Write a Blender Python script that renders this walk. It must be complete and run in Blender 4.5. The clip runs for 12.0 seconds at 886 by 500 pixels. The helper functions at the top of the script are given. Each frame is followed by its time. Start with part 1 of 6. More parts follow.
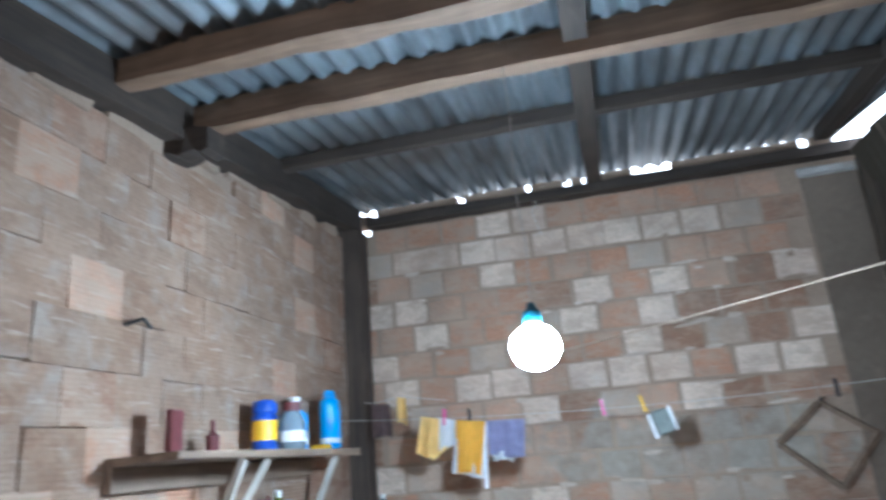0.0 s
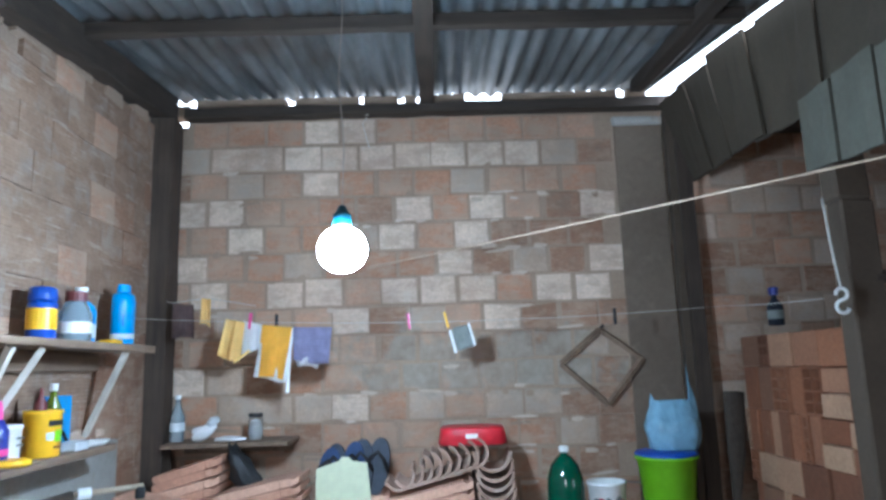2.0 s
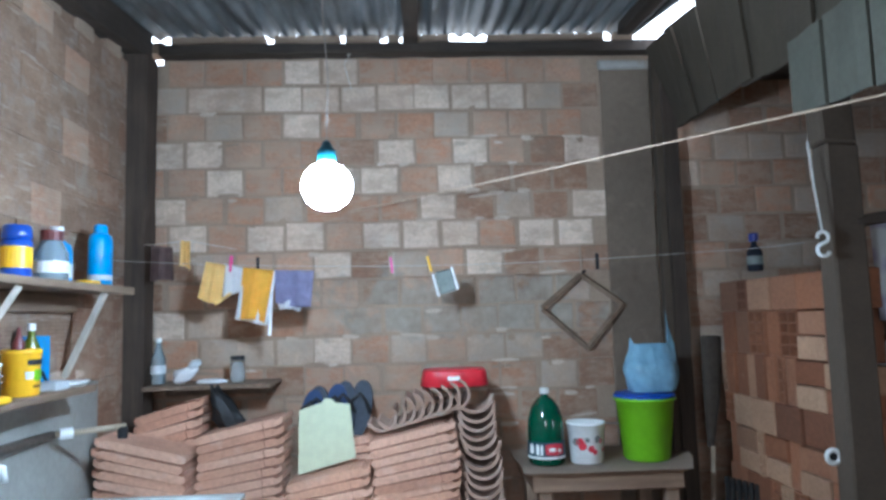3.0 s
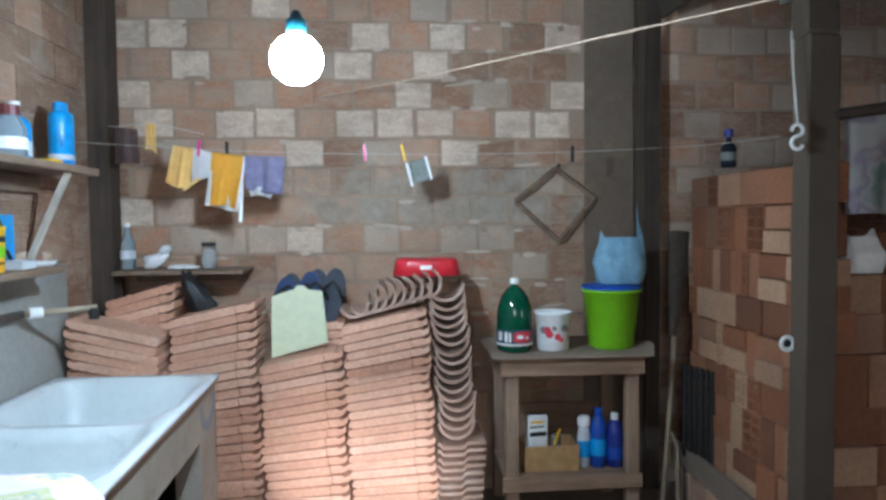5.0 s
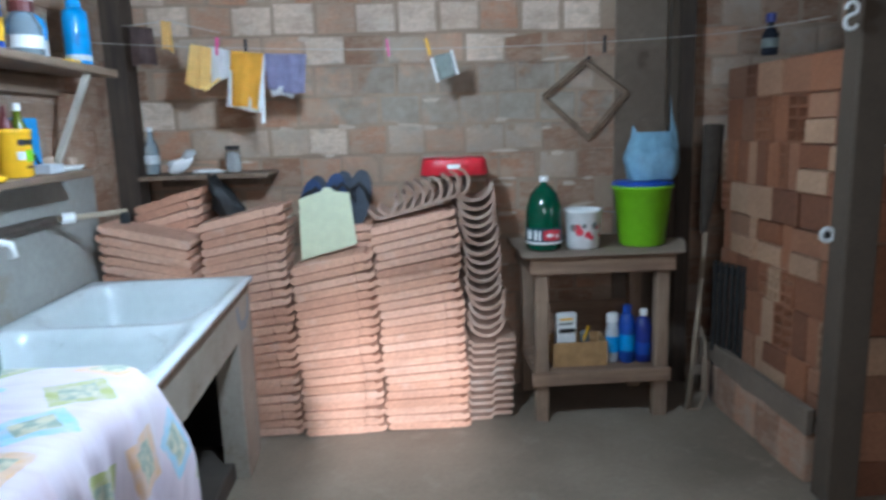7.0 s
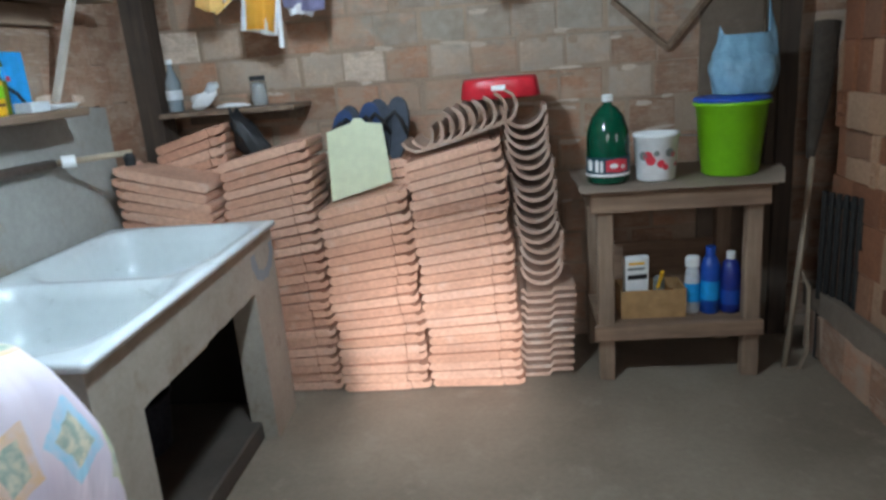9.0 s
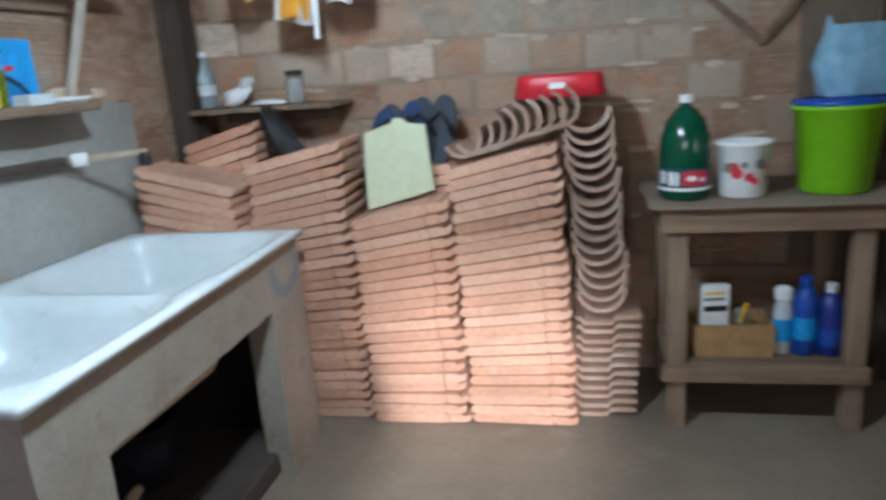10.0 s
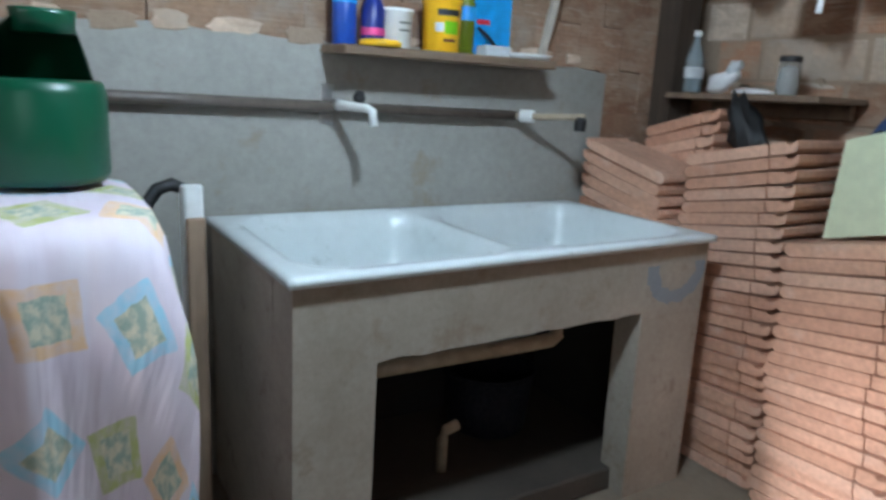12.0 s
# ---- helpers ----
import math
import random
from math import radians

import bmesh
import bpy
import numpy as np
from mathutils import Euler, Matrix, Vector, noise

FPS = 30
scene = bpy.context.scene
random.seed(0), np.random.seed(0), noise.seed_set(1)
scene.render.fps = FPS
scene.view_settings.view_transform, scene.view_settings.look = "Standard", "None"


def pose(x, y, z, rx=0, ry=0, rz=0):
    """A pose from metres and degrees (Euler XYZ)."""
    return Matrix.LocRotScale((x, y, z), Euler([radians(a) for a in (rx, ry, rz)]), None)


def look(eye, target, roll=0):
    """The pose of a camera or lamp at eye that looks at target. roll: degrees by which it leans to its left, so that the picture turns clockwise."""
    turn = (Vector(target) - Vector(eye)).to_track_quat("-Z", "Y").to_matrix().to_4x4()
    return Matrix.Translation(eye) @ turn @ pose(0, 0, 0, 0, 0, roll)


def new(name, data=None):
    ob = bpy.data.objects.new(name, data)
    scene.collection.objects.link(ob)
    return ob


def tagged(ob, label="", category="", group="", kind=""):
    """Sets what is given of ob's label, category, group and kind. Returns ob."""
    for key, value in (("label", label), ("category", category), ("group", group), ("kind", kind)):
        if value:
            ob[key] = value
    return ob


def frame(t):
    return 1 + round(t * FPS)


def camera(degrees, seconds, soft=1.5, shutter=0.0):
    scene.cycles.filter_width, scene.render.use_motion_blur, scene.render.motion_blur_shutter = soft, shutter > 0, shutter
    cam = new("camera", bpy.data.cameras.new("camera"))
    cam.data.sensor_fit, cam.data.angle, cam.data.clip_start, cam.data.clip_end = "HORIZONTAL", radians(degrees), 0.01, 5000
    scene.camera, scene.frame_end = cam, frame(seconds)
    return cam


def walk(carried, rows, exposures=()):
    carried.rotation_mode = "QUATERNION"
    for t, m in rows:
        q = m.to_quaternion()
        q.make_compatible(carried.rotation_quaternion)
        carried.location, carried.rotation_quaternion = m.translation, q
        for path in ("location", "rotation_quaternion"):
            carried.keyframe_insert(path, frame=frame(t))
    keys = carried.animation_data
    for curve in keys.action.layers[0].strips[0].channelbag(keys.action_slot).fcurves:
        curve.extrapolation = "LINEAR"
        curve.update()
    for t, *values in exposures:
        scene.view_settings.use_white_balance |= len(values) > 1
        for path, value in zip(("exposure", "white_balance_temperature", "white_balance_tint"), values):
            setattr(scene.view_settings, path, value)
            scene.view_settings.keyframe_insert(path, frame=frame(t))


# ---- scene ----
cam = camera(66.0, 12.0, soft=2.9, shutter=0.5)
PATH = [
    (0, (1.322, -3.63, 1.575), (0.881, -1.768, 2.158), -4.6),
    (0.5, (1.357, -3.625, 1.551), (1.189, -1.703, 2.08), -3.2),
    (1, (1.37, -3.603, 1.542), (1.359, -1.663, 2.027), -2.2),
    (1.5, (1.369, -3.59, 1.533), (1.395, -1.635, 1.956), -2.0),
    (2, (1.37, -3.594, 1.522), (1.392, -1.623, 1.861), -1.8),
    (2.5, (1.348, -3.582, 1.505), (1.418, -1.603, 1.783), -1.9),
    (3, (1.349, -3.567, 1.489), (1.429, -1.579, 1.686), -1.6),
    (3.2, (1.344, -3.565, 1.488), (1.438, -1.573, 1.645), -1.5),
    (4.8, (1.345, -3.546, 1.455), (1.502, -1.553, 1.378), -0.6),
    (5, (1.353, -3.549, 1.435), (1.503, -1.557, 1.344), -0.5),
    (5.5, (1.358, -3.535, 1.437), (1.621, -1.557, 1.314), 0.0),
    (6, (1.339, -3.52, 1.424), (1.722, -1.565, 1.242), 0.4),
    (6.5, (1.311, -3.514, 1.403), (1.605, -1.553, 1.141), -0.2),
    (7, (1.299, -3.513, 1.394), (1.395, -1.548, 1.037), -1.7),
    (7.5, (1.312, -3.519, 1.378), (1.231, -1.56, 0.983), -3.4),
    (7.7, (1.342, -3.508, 1.382), (1.242, -1.556, 0.955), -4.1),
    (9.3, (1.545, -3.018, 1.307), (1.326, -1.103, 0.777), -4.4),
    (9.5, (1.535, -2.944, 1.299), (1.346, -1.019, 0.79), -3.2),
    (10, (1.589, -2.804, 1.286), (1.181, -0.913, 0.781), -4.2),
    (10.5, (1.71, -2.693, 1.229), (0.713, -1.056, 0.659), -1.0),
    (11, (1.759, -2.537, 1.195), (0.409, -1.181, 0.613), -3.3),
    (11.5, (1.758, -2.432, 1.189), (0.279, -1.196, 0.658), -0.4),
    (12, (1.875, -2.345, 1.154), (0.214, -1.324, 0.709), 3.0),
]
walk(cam, [(t, look(eye, target, roll)) for t, eye, target, roll in PATH], [(0, 0.17, 5400, 10), (2.5, 0.2, 5420, 10), (5.5, 0.05, 5850, 10), (6.5, 0.14, 5450, 10), (7.5, -0.22, 5900, 10), (9.5, -0.1, 6150, 10), (10.5, -0.02, 5850, 10), (11, -0.3, 5750, 10), (11.5, -0.28, 5850, 10), (12, -0.44, 6050, 10)])


# ---- world, sun, lamps ----
world = bpy.data.worlds.new("sky")
scene.world = world
world.use_nodes = True
wn = world.node_tree
sky = wn.nodes.new("ShaderNodeTexSky")
sky.sky_type, sky.sun_disc = "NISHITA", False
SUN_FROM = Vector((-0.02, -1.0, 0.36)).normalized()
sky.sun_elevation = math.asin(SUN_FROM.z)
sky.sun_rotation = math.atan2(SUN_FROM.x, SUN_FROM.y)
wn.nodes["Background"].inputs["Strength"].default_value = 0.12
wn.links.new(sky.outputs[0], wn.nodes["Background"].inputs["Color"])
sun_data = bpy.data.lights.new("sun", "SUN")
sun_data.energy, sun_data.angle, sun_data.color = 4.3, radians(4.5), (0.97, 0.97, 1.0)
sun = new("sun", sun_data)
sun.rotation_mode = "QUATERNION"
sun.rotation_quaternion = SUN_FROM.to_track_quat("Z", "Y")
# daylight of the hazy sky that comes in by the window behind the walker
day_data = bpy.data.lights.new("window_daylight", "AREA")
day_data.shape, day_data.size, day_data.size_y = "RECTANGLE", 0.78, 0.8
day_data.energy, day_data.color = 18.0, (0.95, 0.98, 1.0)
day = new("window_daylight", day_data)
day.location = (1.16, -4.93, 1.79)
day.rotation_euler = (radians(90), 0, 0)

BULB = (1.115, -1.75, 1.845)
BULB_STRENGTH = 560.0


# ---- materials ----
def material(name):
    m = bpy.data.materials.new(name)
    m.use_nodes = True
    nt = m.node_tree
    return m, nt, nt.nodes["Principled BSDF"]


def node(nt, kind, **kw):
    n = nt.nodes.new(kind)
    for key, value in kw.items():
        if key in n.inputs:
            n.inputs[key].default_value = value
    return n


def ramp(nt, fac, stops):
    r = nt.nodes.new("ShaderNodeValToRGB")
    els = r.color_ramp.elements
    while len(els) < len(stops):
        els.new(0.5)
    for e, (p, c) in zip(els, stops):
        e.position, e.color = p, (*c, 1)
    nt.links.new(fac, r.inputs["Fac"])
    return r.outputs["Color"]


def mix(nt, fac, a, b, how="MIX"):
    n = nt.nodes.new("ShaderNodeMix")
    n.data_type, n.blend_type = "RGBA", how
    for sock, v in ((n.inputs[0], fac), (n.inputs[6], a), (n.inputs[7], b)):
        if isinstance(v, (int, float)):
            sock.default_value = v
        elif isinstance(v, tuple):
            sock.default_value = (*v, 1)
        else:
            nt.links.new(v, sock)
    return n.outputs[2]


def noise_fac(nt, vec, scale, detail=4.0, rough=0.6):
    n = node(nt, "ShaderNodeTexNoise", Scale=scale, Detail=detail, Roughness=rough)
    nt.links.new(vec, n.inputs["Vector"])
    return n.outputs["Fac"]


def place_of(nt):
    return nt.nodes.new("ShaderNodeNewGeometry").outputs["Position"]


def local_of(nt):
    """Object coordinates shifted by each object's random number, so that alike pieces differ."""
    tc = nt.nodes.new("ShaderNodeTexCoord").outputs["Object"]
    oi = nt.nodes.new("ShaderNodeObjectInfo").outputs["Random"]
    mul = nt.nodes.new("ShaderNodeVectorMath")
    mul.operation = "MULTIPLY_ADD"
    comb = nt.nodes.new("ShaderNodeCombineXYZ")
    for k in range(3):
        nt.links.new(oi, comb.inputs[k])
    nt.links.new(comb.outputs[0], mul.inputs[0])
    mul.inputs[1].default_value = (37.0, 17.0, 53.0)
    nt.links.new(tc, mul.inputs[2])
    return mul.outputs[0]


def bump(nt, bsdf, height, strength=0.3, distance=0.01):
    b = node(nt, "ShaderNodeBump", Strength=strength, Distance=distance)
    nt.links.new(height, b.inputs["Height"])
    nt.links.new(b.outputs[0], bsdf.inputs["Normal"])


def cement_patch(nt, pos, col):
    """Thin cement wiped over a ragged stretch of the back wall at shoulder height."""
    sep = nt.nodes.new("ShaderNodeSeparateXYZ")
    nt.links.new(pos, sep.inputs[0])

    def op(kind, a, c):
        n = nt.nodes.new("ShaderNodeMath")
        n.operation = kind
        for sock, v in zip(n.inputs, (a, c)):
            if isinstance(v, (int, float)):
                sock.default_value = v
            else:
                nt.links.new(v, sock)
        return n.outputs[0]

    dx = op("DIVIDE", op("ABSOLUTE", op("SUBTRACT", sep.outputs[0], 1.62), 0), 0.80)
    dz = op("DIVIDE", op("ABSOLUTE", op("SUBTRACT", sep.outputs[2], 1.555), 0), 0.185)
    far = op("MAXIMUM", dx, dz)
    edge = op("ADD", op("SUBTRACT", 1.0, far), op("MULTIPLY", op("SUBTRACT", noise_fac(nt, pos, 7, 5, 0.6), 0.5), 2.2))
    edge = op("MULTIPLY", edge, op("GREATER_THAN", sep.outputs[1], -0.1))
    k = ramp(nt, edge, [(0.05, (0, 0, 0)), (0.35, (0.8, 0.8, 0.8))])
    tone = ramp(nt, noise_fac(nt, pos, 13, 4), [(0.35, (0.24, 0.205, 0.165)), (0.65, (0.36, 0.32, 0.27))])
    return mix(nt, k, col, tone)


def clay(name, stops, dust=(0.36, 0.29, 0.24), dust_from=0.5, groove=0.0, axis="Z", smear=0.0):
    """Fired clay: each piece takes its own tone, with blotches, dust, combed grooves and mortar smeared over the edges."""
    m, nt, b = material(name)
    rnd = nt.nodes.new("ShaderNodeObjectInfo").outputs["Random"]
    base = ramp(nt, rnd, stops)
    vec = local_of(nt)
    pos = place_of(nt)
    fine = noise_fac(nt, vec, 60, 5)
    blot = noise_fac(nt, vec, 9, 3)
    col = mix(nt, 0.45, base, ramp(nt, fine, [(0.3, (0.55, 0.5, 0.47)), (0.7, (1.2, 1.15, 1.1))]), "MULTIPLY")
    dm = ramp(nt, blot, [(dust_from, (0, 0, 0)), (dust_from + 0.22, (0.75, 0.75, 0.75))])
    col = mix(nt, dm, col, dust)
    if smear:
        mp = nt.nodes.new("ShaderNodeMapping")
        mp.inputs["Scale"].default_value = (1.0, 1.0, 1.9)
        nt.links.new(pos, mp.inputs["Vector"])
        sm = noise_fac(nt, mp.outputs[0], 6.5, 8, 0.68)
        k = ramp(nt, sm, [(0.46, (0, 0, 0)), (0.58, (smear, smear, smear))])
        col = mix(nt, k, col, SMEAR)
        streak = nt.nodes.new("ShaderNodeMapping")
        streak.inputs["Scale"].default_value = (7.0, 7.0, 60.0)
        nt.links.new(pos, streak.inputs["Vector"])
        sk = noise_fac(nt, streak.outputs[0], 1.0, 4, 0.6)
        col = mix(nt, ramp(nt, sk, [(0.58, (0, 0, 0)), (0.72, (0.6, 0.6, 0.6))]), col, (0.50, 0.41, 0.335))
        col = cement_patch(nt, pos, col)
    wide = noise_fac(nt, pos, 1.7, 3)
    col = mix(nt, 0.6, col, ramp(nt, wide, [(0.32, (0.58, 0.56, 0.54)), (0.62, (1.08, 1.05, 1.0))]), "MULTIPLY")
    nt.links.new(col, b.inputs["Base Color"])
    b.inputs["Roughness"].default_value = 0.9
    h = fine
    if groove:
        w = node(nt, "ShaderNodeTexWave", Scale=groove, Distortion=1.2)
        w.bands_direction = axis
        w.inputs["Detail Scale"].default_value = 3.0
        nt.links.new(nt.nodes.new("ShaderNodeTexCoord").outputs["Object"], w.inputs["Vector"])
        h = mix(nt, 0.35, fine, w.outputs["Color"])
    bump(nt, b, h, 0.5, 0.006)
    return m


def rough_stuff(name, dark, light, scale=6.0, roughness=0.85, relief=0.4, spots=None):
    m, nt, b = material(name)
    vec = place_of(nt)
    big = noise_fac(nt, vec, scale * 0.25, 4)
    fine = noise_fac(nt, vec, scale * 9, 5, 0.7)
    col = ramp(nt, big, [(0.3, dark), (0.7, light)])
    col = mix(nt, 0.4, col, ramp(nt, fine, [(0.25, (0.6, 0.58, 0.56)), (0.75, (1.2, 1.2, 1.2))]), "MULTIPLY")
    if spots:
        sp = noise_fac(nt, vec, scale * 1.3, 6, 0.7)
        col = mix(nt, ramp(nt, sp, [(0.56, (0, 0, 0)), (0.68, (0.8, 0.8, 0.8))]), col, spots)
    nt.links.new(col, b.inputs["Base Color"])
    b.inputs["Roughness"].default_value = roughness
    bump(nt, b, fine, relief, 0.006)
    return m


def timber(name, dark, light, grain_axis=0, scale=1.0, roughness=0.75):
    """Sawn wood whose grain runs along one of its own axes."""
    m, nt, b = material(name)
    mp = nt.nodes.new("ShaderNodeMapping")
    sc = [26.0 * scale] * 3
    sc[grain_axis] = 1.6 * scale
    mp.inputs["Scale"].default_value = sc
    nt.links.new(local_of(nt), mp.inputs["Vector"])
    g = noise_fac(nt, mp.outputs[0], 1.0, 6, 0.7)
    st = noise_fac(nt, place_of(nt), 5, 3)
    col = ramp(nt, g, [(0.3, dark), (0.7, light)])
    col = mix(nt, 0.6, col, ramp(nt, st, [(0.3, (0.55, 0.53, 0.5)), (0.65, (1.1, 1.08, 1.05))]), "MULTIPLY")
    nt.links.new(col, b.inputs["Base Color"])
    b.inputs["Roughness"].default_value = roughness
    bump(nt, b, g, 0.4, 0.004)
    return m


def plain(name, colour, roughness=0.5, metal=0.0, dirt=0.25, alpha=None, glow=0.0):
    """Plastic, cloth or paint: one colour with a little grime and unevenness."""
    m, nt, b = material(name)
    vec = place_of(nt)
    f = noise_fac(nt, vec, 25, 4)
    low = tuple(c * (1 - dirt) for c in colour)
    col = ramp(nt, f, [(0.35, low), (0.65, colour)])
    nt.links.new(col, b.inputs["Base Color"])
    b.inputs["Roughness"].default_value = roughness
    b.inputs["Metallic"].default_value = metal
    rr = ramp(nt, noise_fac(nt, vec, 60, 3), [(0.3, (roughness * 0.8,) * 3), (0.7, (min(1, roughness * 1.15),) * 3)])
    nt.links.new(rr, b.inputs["Roughness"])
    if alpha:
        b.inputs["Transmission Weight"].default_value = alpha
        b.inputs["IOR"].default_value = 1.3
    if glow:
        b.inputs["Emission Color"].default_value = (*colour, 1)
        b.inputs["Emission Strength"].default_value = glow
    return m


SMEAR = (0.43, 0.31, 0.225)
ORANGE = [(0.0, (0.44, 0.245, 0.155)), (0.2, (0.50, 0.265, 0.165)), (0.45, (0.46, 0.285, 0.195)), (0.65, (0.52, 0.325, 0.225)), (0.85, (0.45, 0.26, 0.17)), (1.0, (0.42, 0.22, 0.135))]
PALE = [(0.0, (0.66, 0.51, 0.41)), (0.5, (0.74, 0.60, 0.49)), (1.0, (0.60, 0.45, 0.35))]
M_BRICK = clay("brick_clay", ORANGE, dust=(0.38, 0.285, 0.215), dust_from=0.48, groove=22, smear=0.75)
M_PALE = clay("brick_pale", PALE, dust=(0.62, 0.52, 0.43), dust_from=0.5, groove=22, smear=0.6)
M_GREY = clay("brick_cement_smeared", [(0.0, (0.42, 0.31, 0.235)), (1.0, (0.52, 0.40, 0.31))], dust=(0.42, 0.35, 0.29), dust_from=0.4, smear=0.3)
# deeper clay tone; on the back wall it stands in for weaker bulb light
M_DARKENED = clay("brick_darkened", [(0.0, (0.30, 0.165, 0.103)), (0.5, (0.345, 0.205, 0.138)), (1.0, (0.27, 0.142, 0.086))], dust=(0.25, 0.178, 0.13), dust_from=0.5, groove=22, smear=0.6)
M_FRESH = clay("brick_fresh", [(0.0, (0.20, 0.076, 0.036)), (0.2, (0.31, 0.125, 0.06)), (0.4, (0.265, 0.112, 0.058)), (0.55, (0.33, 0.165, 0.095)), (0.68, (0.45, 0.285, 0.18)), (0.8, (0.40, 0.25, 0.158)), (0.88, (0.165, 0.066, 0.034)), (1.0, (0.25, 0.10, 0.048))], dust=(0.27, 0.15, 0.09), dust_from=0.62)
M_TILE = clay("roof_tile_clay", [(0.0, (0.52, 0.27, 0.18)), (0.25, (0.64, 0.36, 0.245)), (0.5, (0.72, 0.44, 0.32)), (0.75, (0.66, 0.385, 0.27)), (1.0, (0.58, 0.31, 0.21))], dust=(0.68, 0.47, 0.37), dust_from=0.56)
M_SIDE = clay("brick_dusty", [(0.0, (0.24, 0.15, 0.10)), (0.5, (0.30, 0.195, 0.134)), (1.0, (0.26, 0.155, 0.098))], dust=(0.34, 0.285, 0.24), dust_from=0.5, groove=22, smear=0.3)
M_RIDGE = clay("ridge_tile_clay", [(0.0, (0.42, 0.28, 0.21)), (1.0, (0.52, 0.36, 0.28))], dust=(0.5, 0.42, 0.36), dust_from=0.5)
M_MORTAR = rough_stuff("mortar", (0.27, 0.19, 0.135), (0.41, 0.30, 0.215), 7, 0.95, 0.8)
M_PLASTER = rough_stuff("cement_plaster", (0.26, 0.245, 0.22), (0.40, 0.385, 0.355), 4, 0.85, 0.25, spots=(0.27, 0.215, 0.155))
M_PILLAR = rough_stuff("pillar_plaster", (0.13, 0.094, 0.067), (0.205, 0.155, 0.114), 4, 0.9, 0.4, spots=(0.23, 0.165, 0.12))
M_FLOOR = rough_stuff("concrete_floor", (0.17, 0.13, 0.09), (0.30, 0.238, 0.178), 5, 0.62, 0.2, spots=(0.29, 0.235, 0.18))
M_SINKBODY = rough_stuff("sink_cement", (0.27, 0.22, 0.17), (0.45, 0.39, 0.325), 7, 0.75, 0.2, spots=(0.24, 0.18, 0.13))
def paint_smear(m):
    """A curved smear of old blue paint on the front of the sink base."""
    nt = m.node_tree
    b = nt.nodes["Principled BSDF"]
    link = b.inputs["Base Color"].links[0]
    src = link.from_socket
    sep = nt.nodes.new("ShaderNodeSeparateXYZ")
    nt.links.new(place_of(nt), sep.inputs[0])

    def op(kind, p, q):
        n = nt.nodes.new("ShaderNodeMath")
        n.operation = kind
        for sock, v in zip(n.inputs, (p, q)):
            if isinstance(v, (int, float)):
                sock.default_value = v
            else:
                nt.links.new(v, sock)
        return n.outputs[0]

    dy = op("DIVIDE", op("ADD", sep.outputs[1], 0.775), 0.105)
    dz = op("DIVIDE", op("SUBTRACT", sep.outputs[2], 0.705), 0.085)
    ring_ = op("ABSOLUTE", op("SUBTRACT", op("SQRT", op("ADD", op("MULTIPLY", dy, dy), op("MULTIPLY", dz, dz)), 0), 1.0), 0)
    ring_ = op("ADD", ring_, op("MULTIPLY", noise_fac(nt, place_of(nt), 25, 4), 0.5))
    band = op("MULTIPLY", op("LESS_THAN", ring_, 0.48), op("LESS_THAN", dz, 0.15))
    nt.links.new(mix(nt, op("MULTIPLY", band, 0.6), src, (0.16, 0.24, 0.33)), b.inputs["Base Color"])


paint_smear(M_SINKBODY)
M_POST = rough_stuff("post_concrete", (0.058, 0.040, 0.026), (0.094, 0.067, 0.045), 6, 0.9, 0.3)
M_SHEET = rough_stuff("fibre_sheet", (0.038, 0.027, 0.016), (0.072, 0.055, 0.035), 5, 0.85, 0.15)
M_COVER = rough_stuff("worn_cover", (0.19, 0.135, 0.098), (0.33, 0.255, 0.195), 7, 0.7, 0.15)
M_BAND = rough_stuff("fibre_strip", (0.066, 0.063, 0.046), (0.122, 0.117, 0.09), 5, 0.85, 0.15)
M_BEAM = timber("beam_brown", (0.11, 0.065, 0.038), (0.26, 0.16, 0.098))
M_DARKX = timber("beam_dark", (0.024, 0.016, 0.011), (0.062, 0.043, 0.030))
M_DARKY = timber("beam_dark_y", (0.024, 0.016, 0.011), (0.062, 0.043, 0.030), 1)
M_DARKZ = timber("post_dark", (0.034, 0.022, 0.015), (0.085, 0.058, 0.041), 2)
M_SHELF = timber("shelf_wood", (0.14, 0.09, 0.06), (0.27, 0.19, 0.13), 1)
M_TABLEX = timber("table_wood", (0.165, 0.096, 0.059), (0.35, 0.23, 0.152), 0)
M_TABLEZ = timber("table_leg_wood", (0.19, 0.122, 0.08), (0.37, 0.26, 0.18), 2)
M_STICK = timber("stick_wood", (0.22, 0.16, 0.11), (0.36, 0.28, 0.2), 2)
M_BRACE = timber("pale_batten", (0.5, 0.45, 0.38), (0.68, 0.63, 0.55), 2)


def tin_material():
    m, nt, b = material("galvanised_tin")
    vec = place_of(nt)
    mp = nt.nodes.new("ShaderNodeMapping")
    mp.inputs["Scale"].default_value = (9, 1.2, 9)
    nt.links.new(vec, mp.inputs["Vector"])
    st = noise_fac(nt, mp.outputs[0], 1.0, 5)
    sp = noise_fac(nt, vec, 30, 4)
    col = ramp(nt, st, [(0.3, (0.075, 0.082, 0.086)), (0.65, (0.24, 0.262, 0.27))])
    col = mix(nt, ramp(nt, sp, [(0.6, (0, 0, 0)), (0.75, (0.5, 0.5, 0.5))]), col, (0.22, 0.17, 0.13))
    rust = noise_fac(nt, vec, 1.1, 5, 0.6)
    col = mix(nt, ramp(nt, rust, [(0.5, (0, 0, 0)), (0.66, (0.75, 0.75, 0.75))]), col, (0.085, 0.062, 0.045))
    nt.links.new(col, b.inputs["Base Color"])
    b.inputs["Metallic"].default_value = 0.5
    b.inputs["Roughness"].default_value = 0.48
    return m


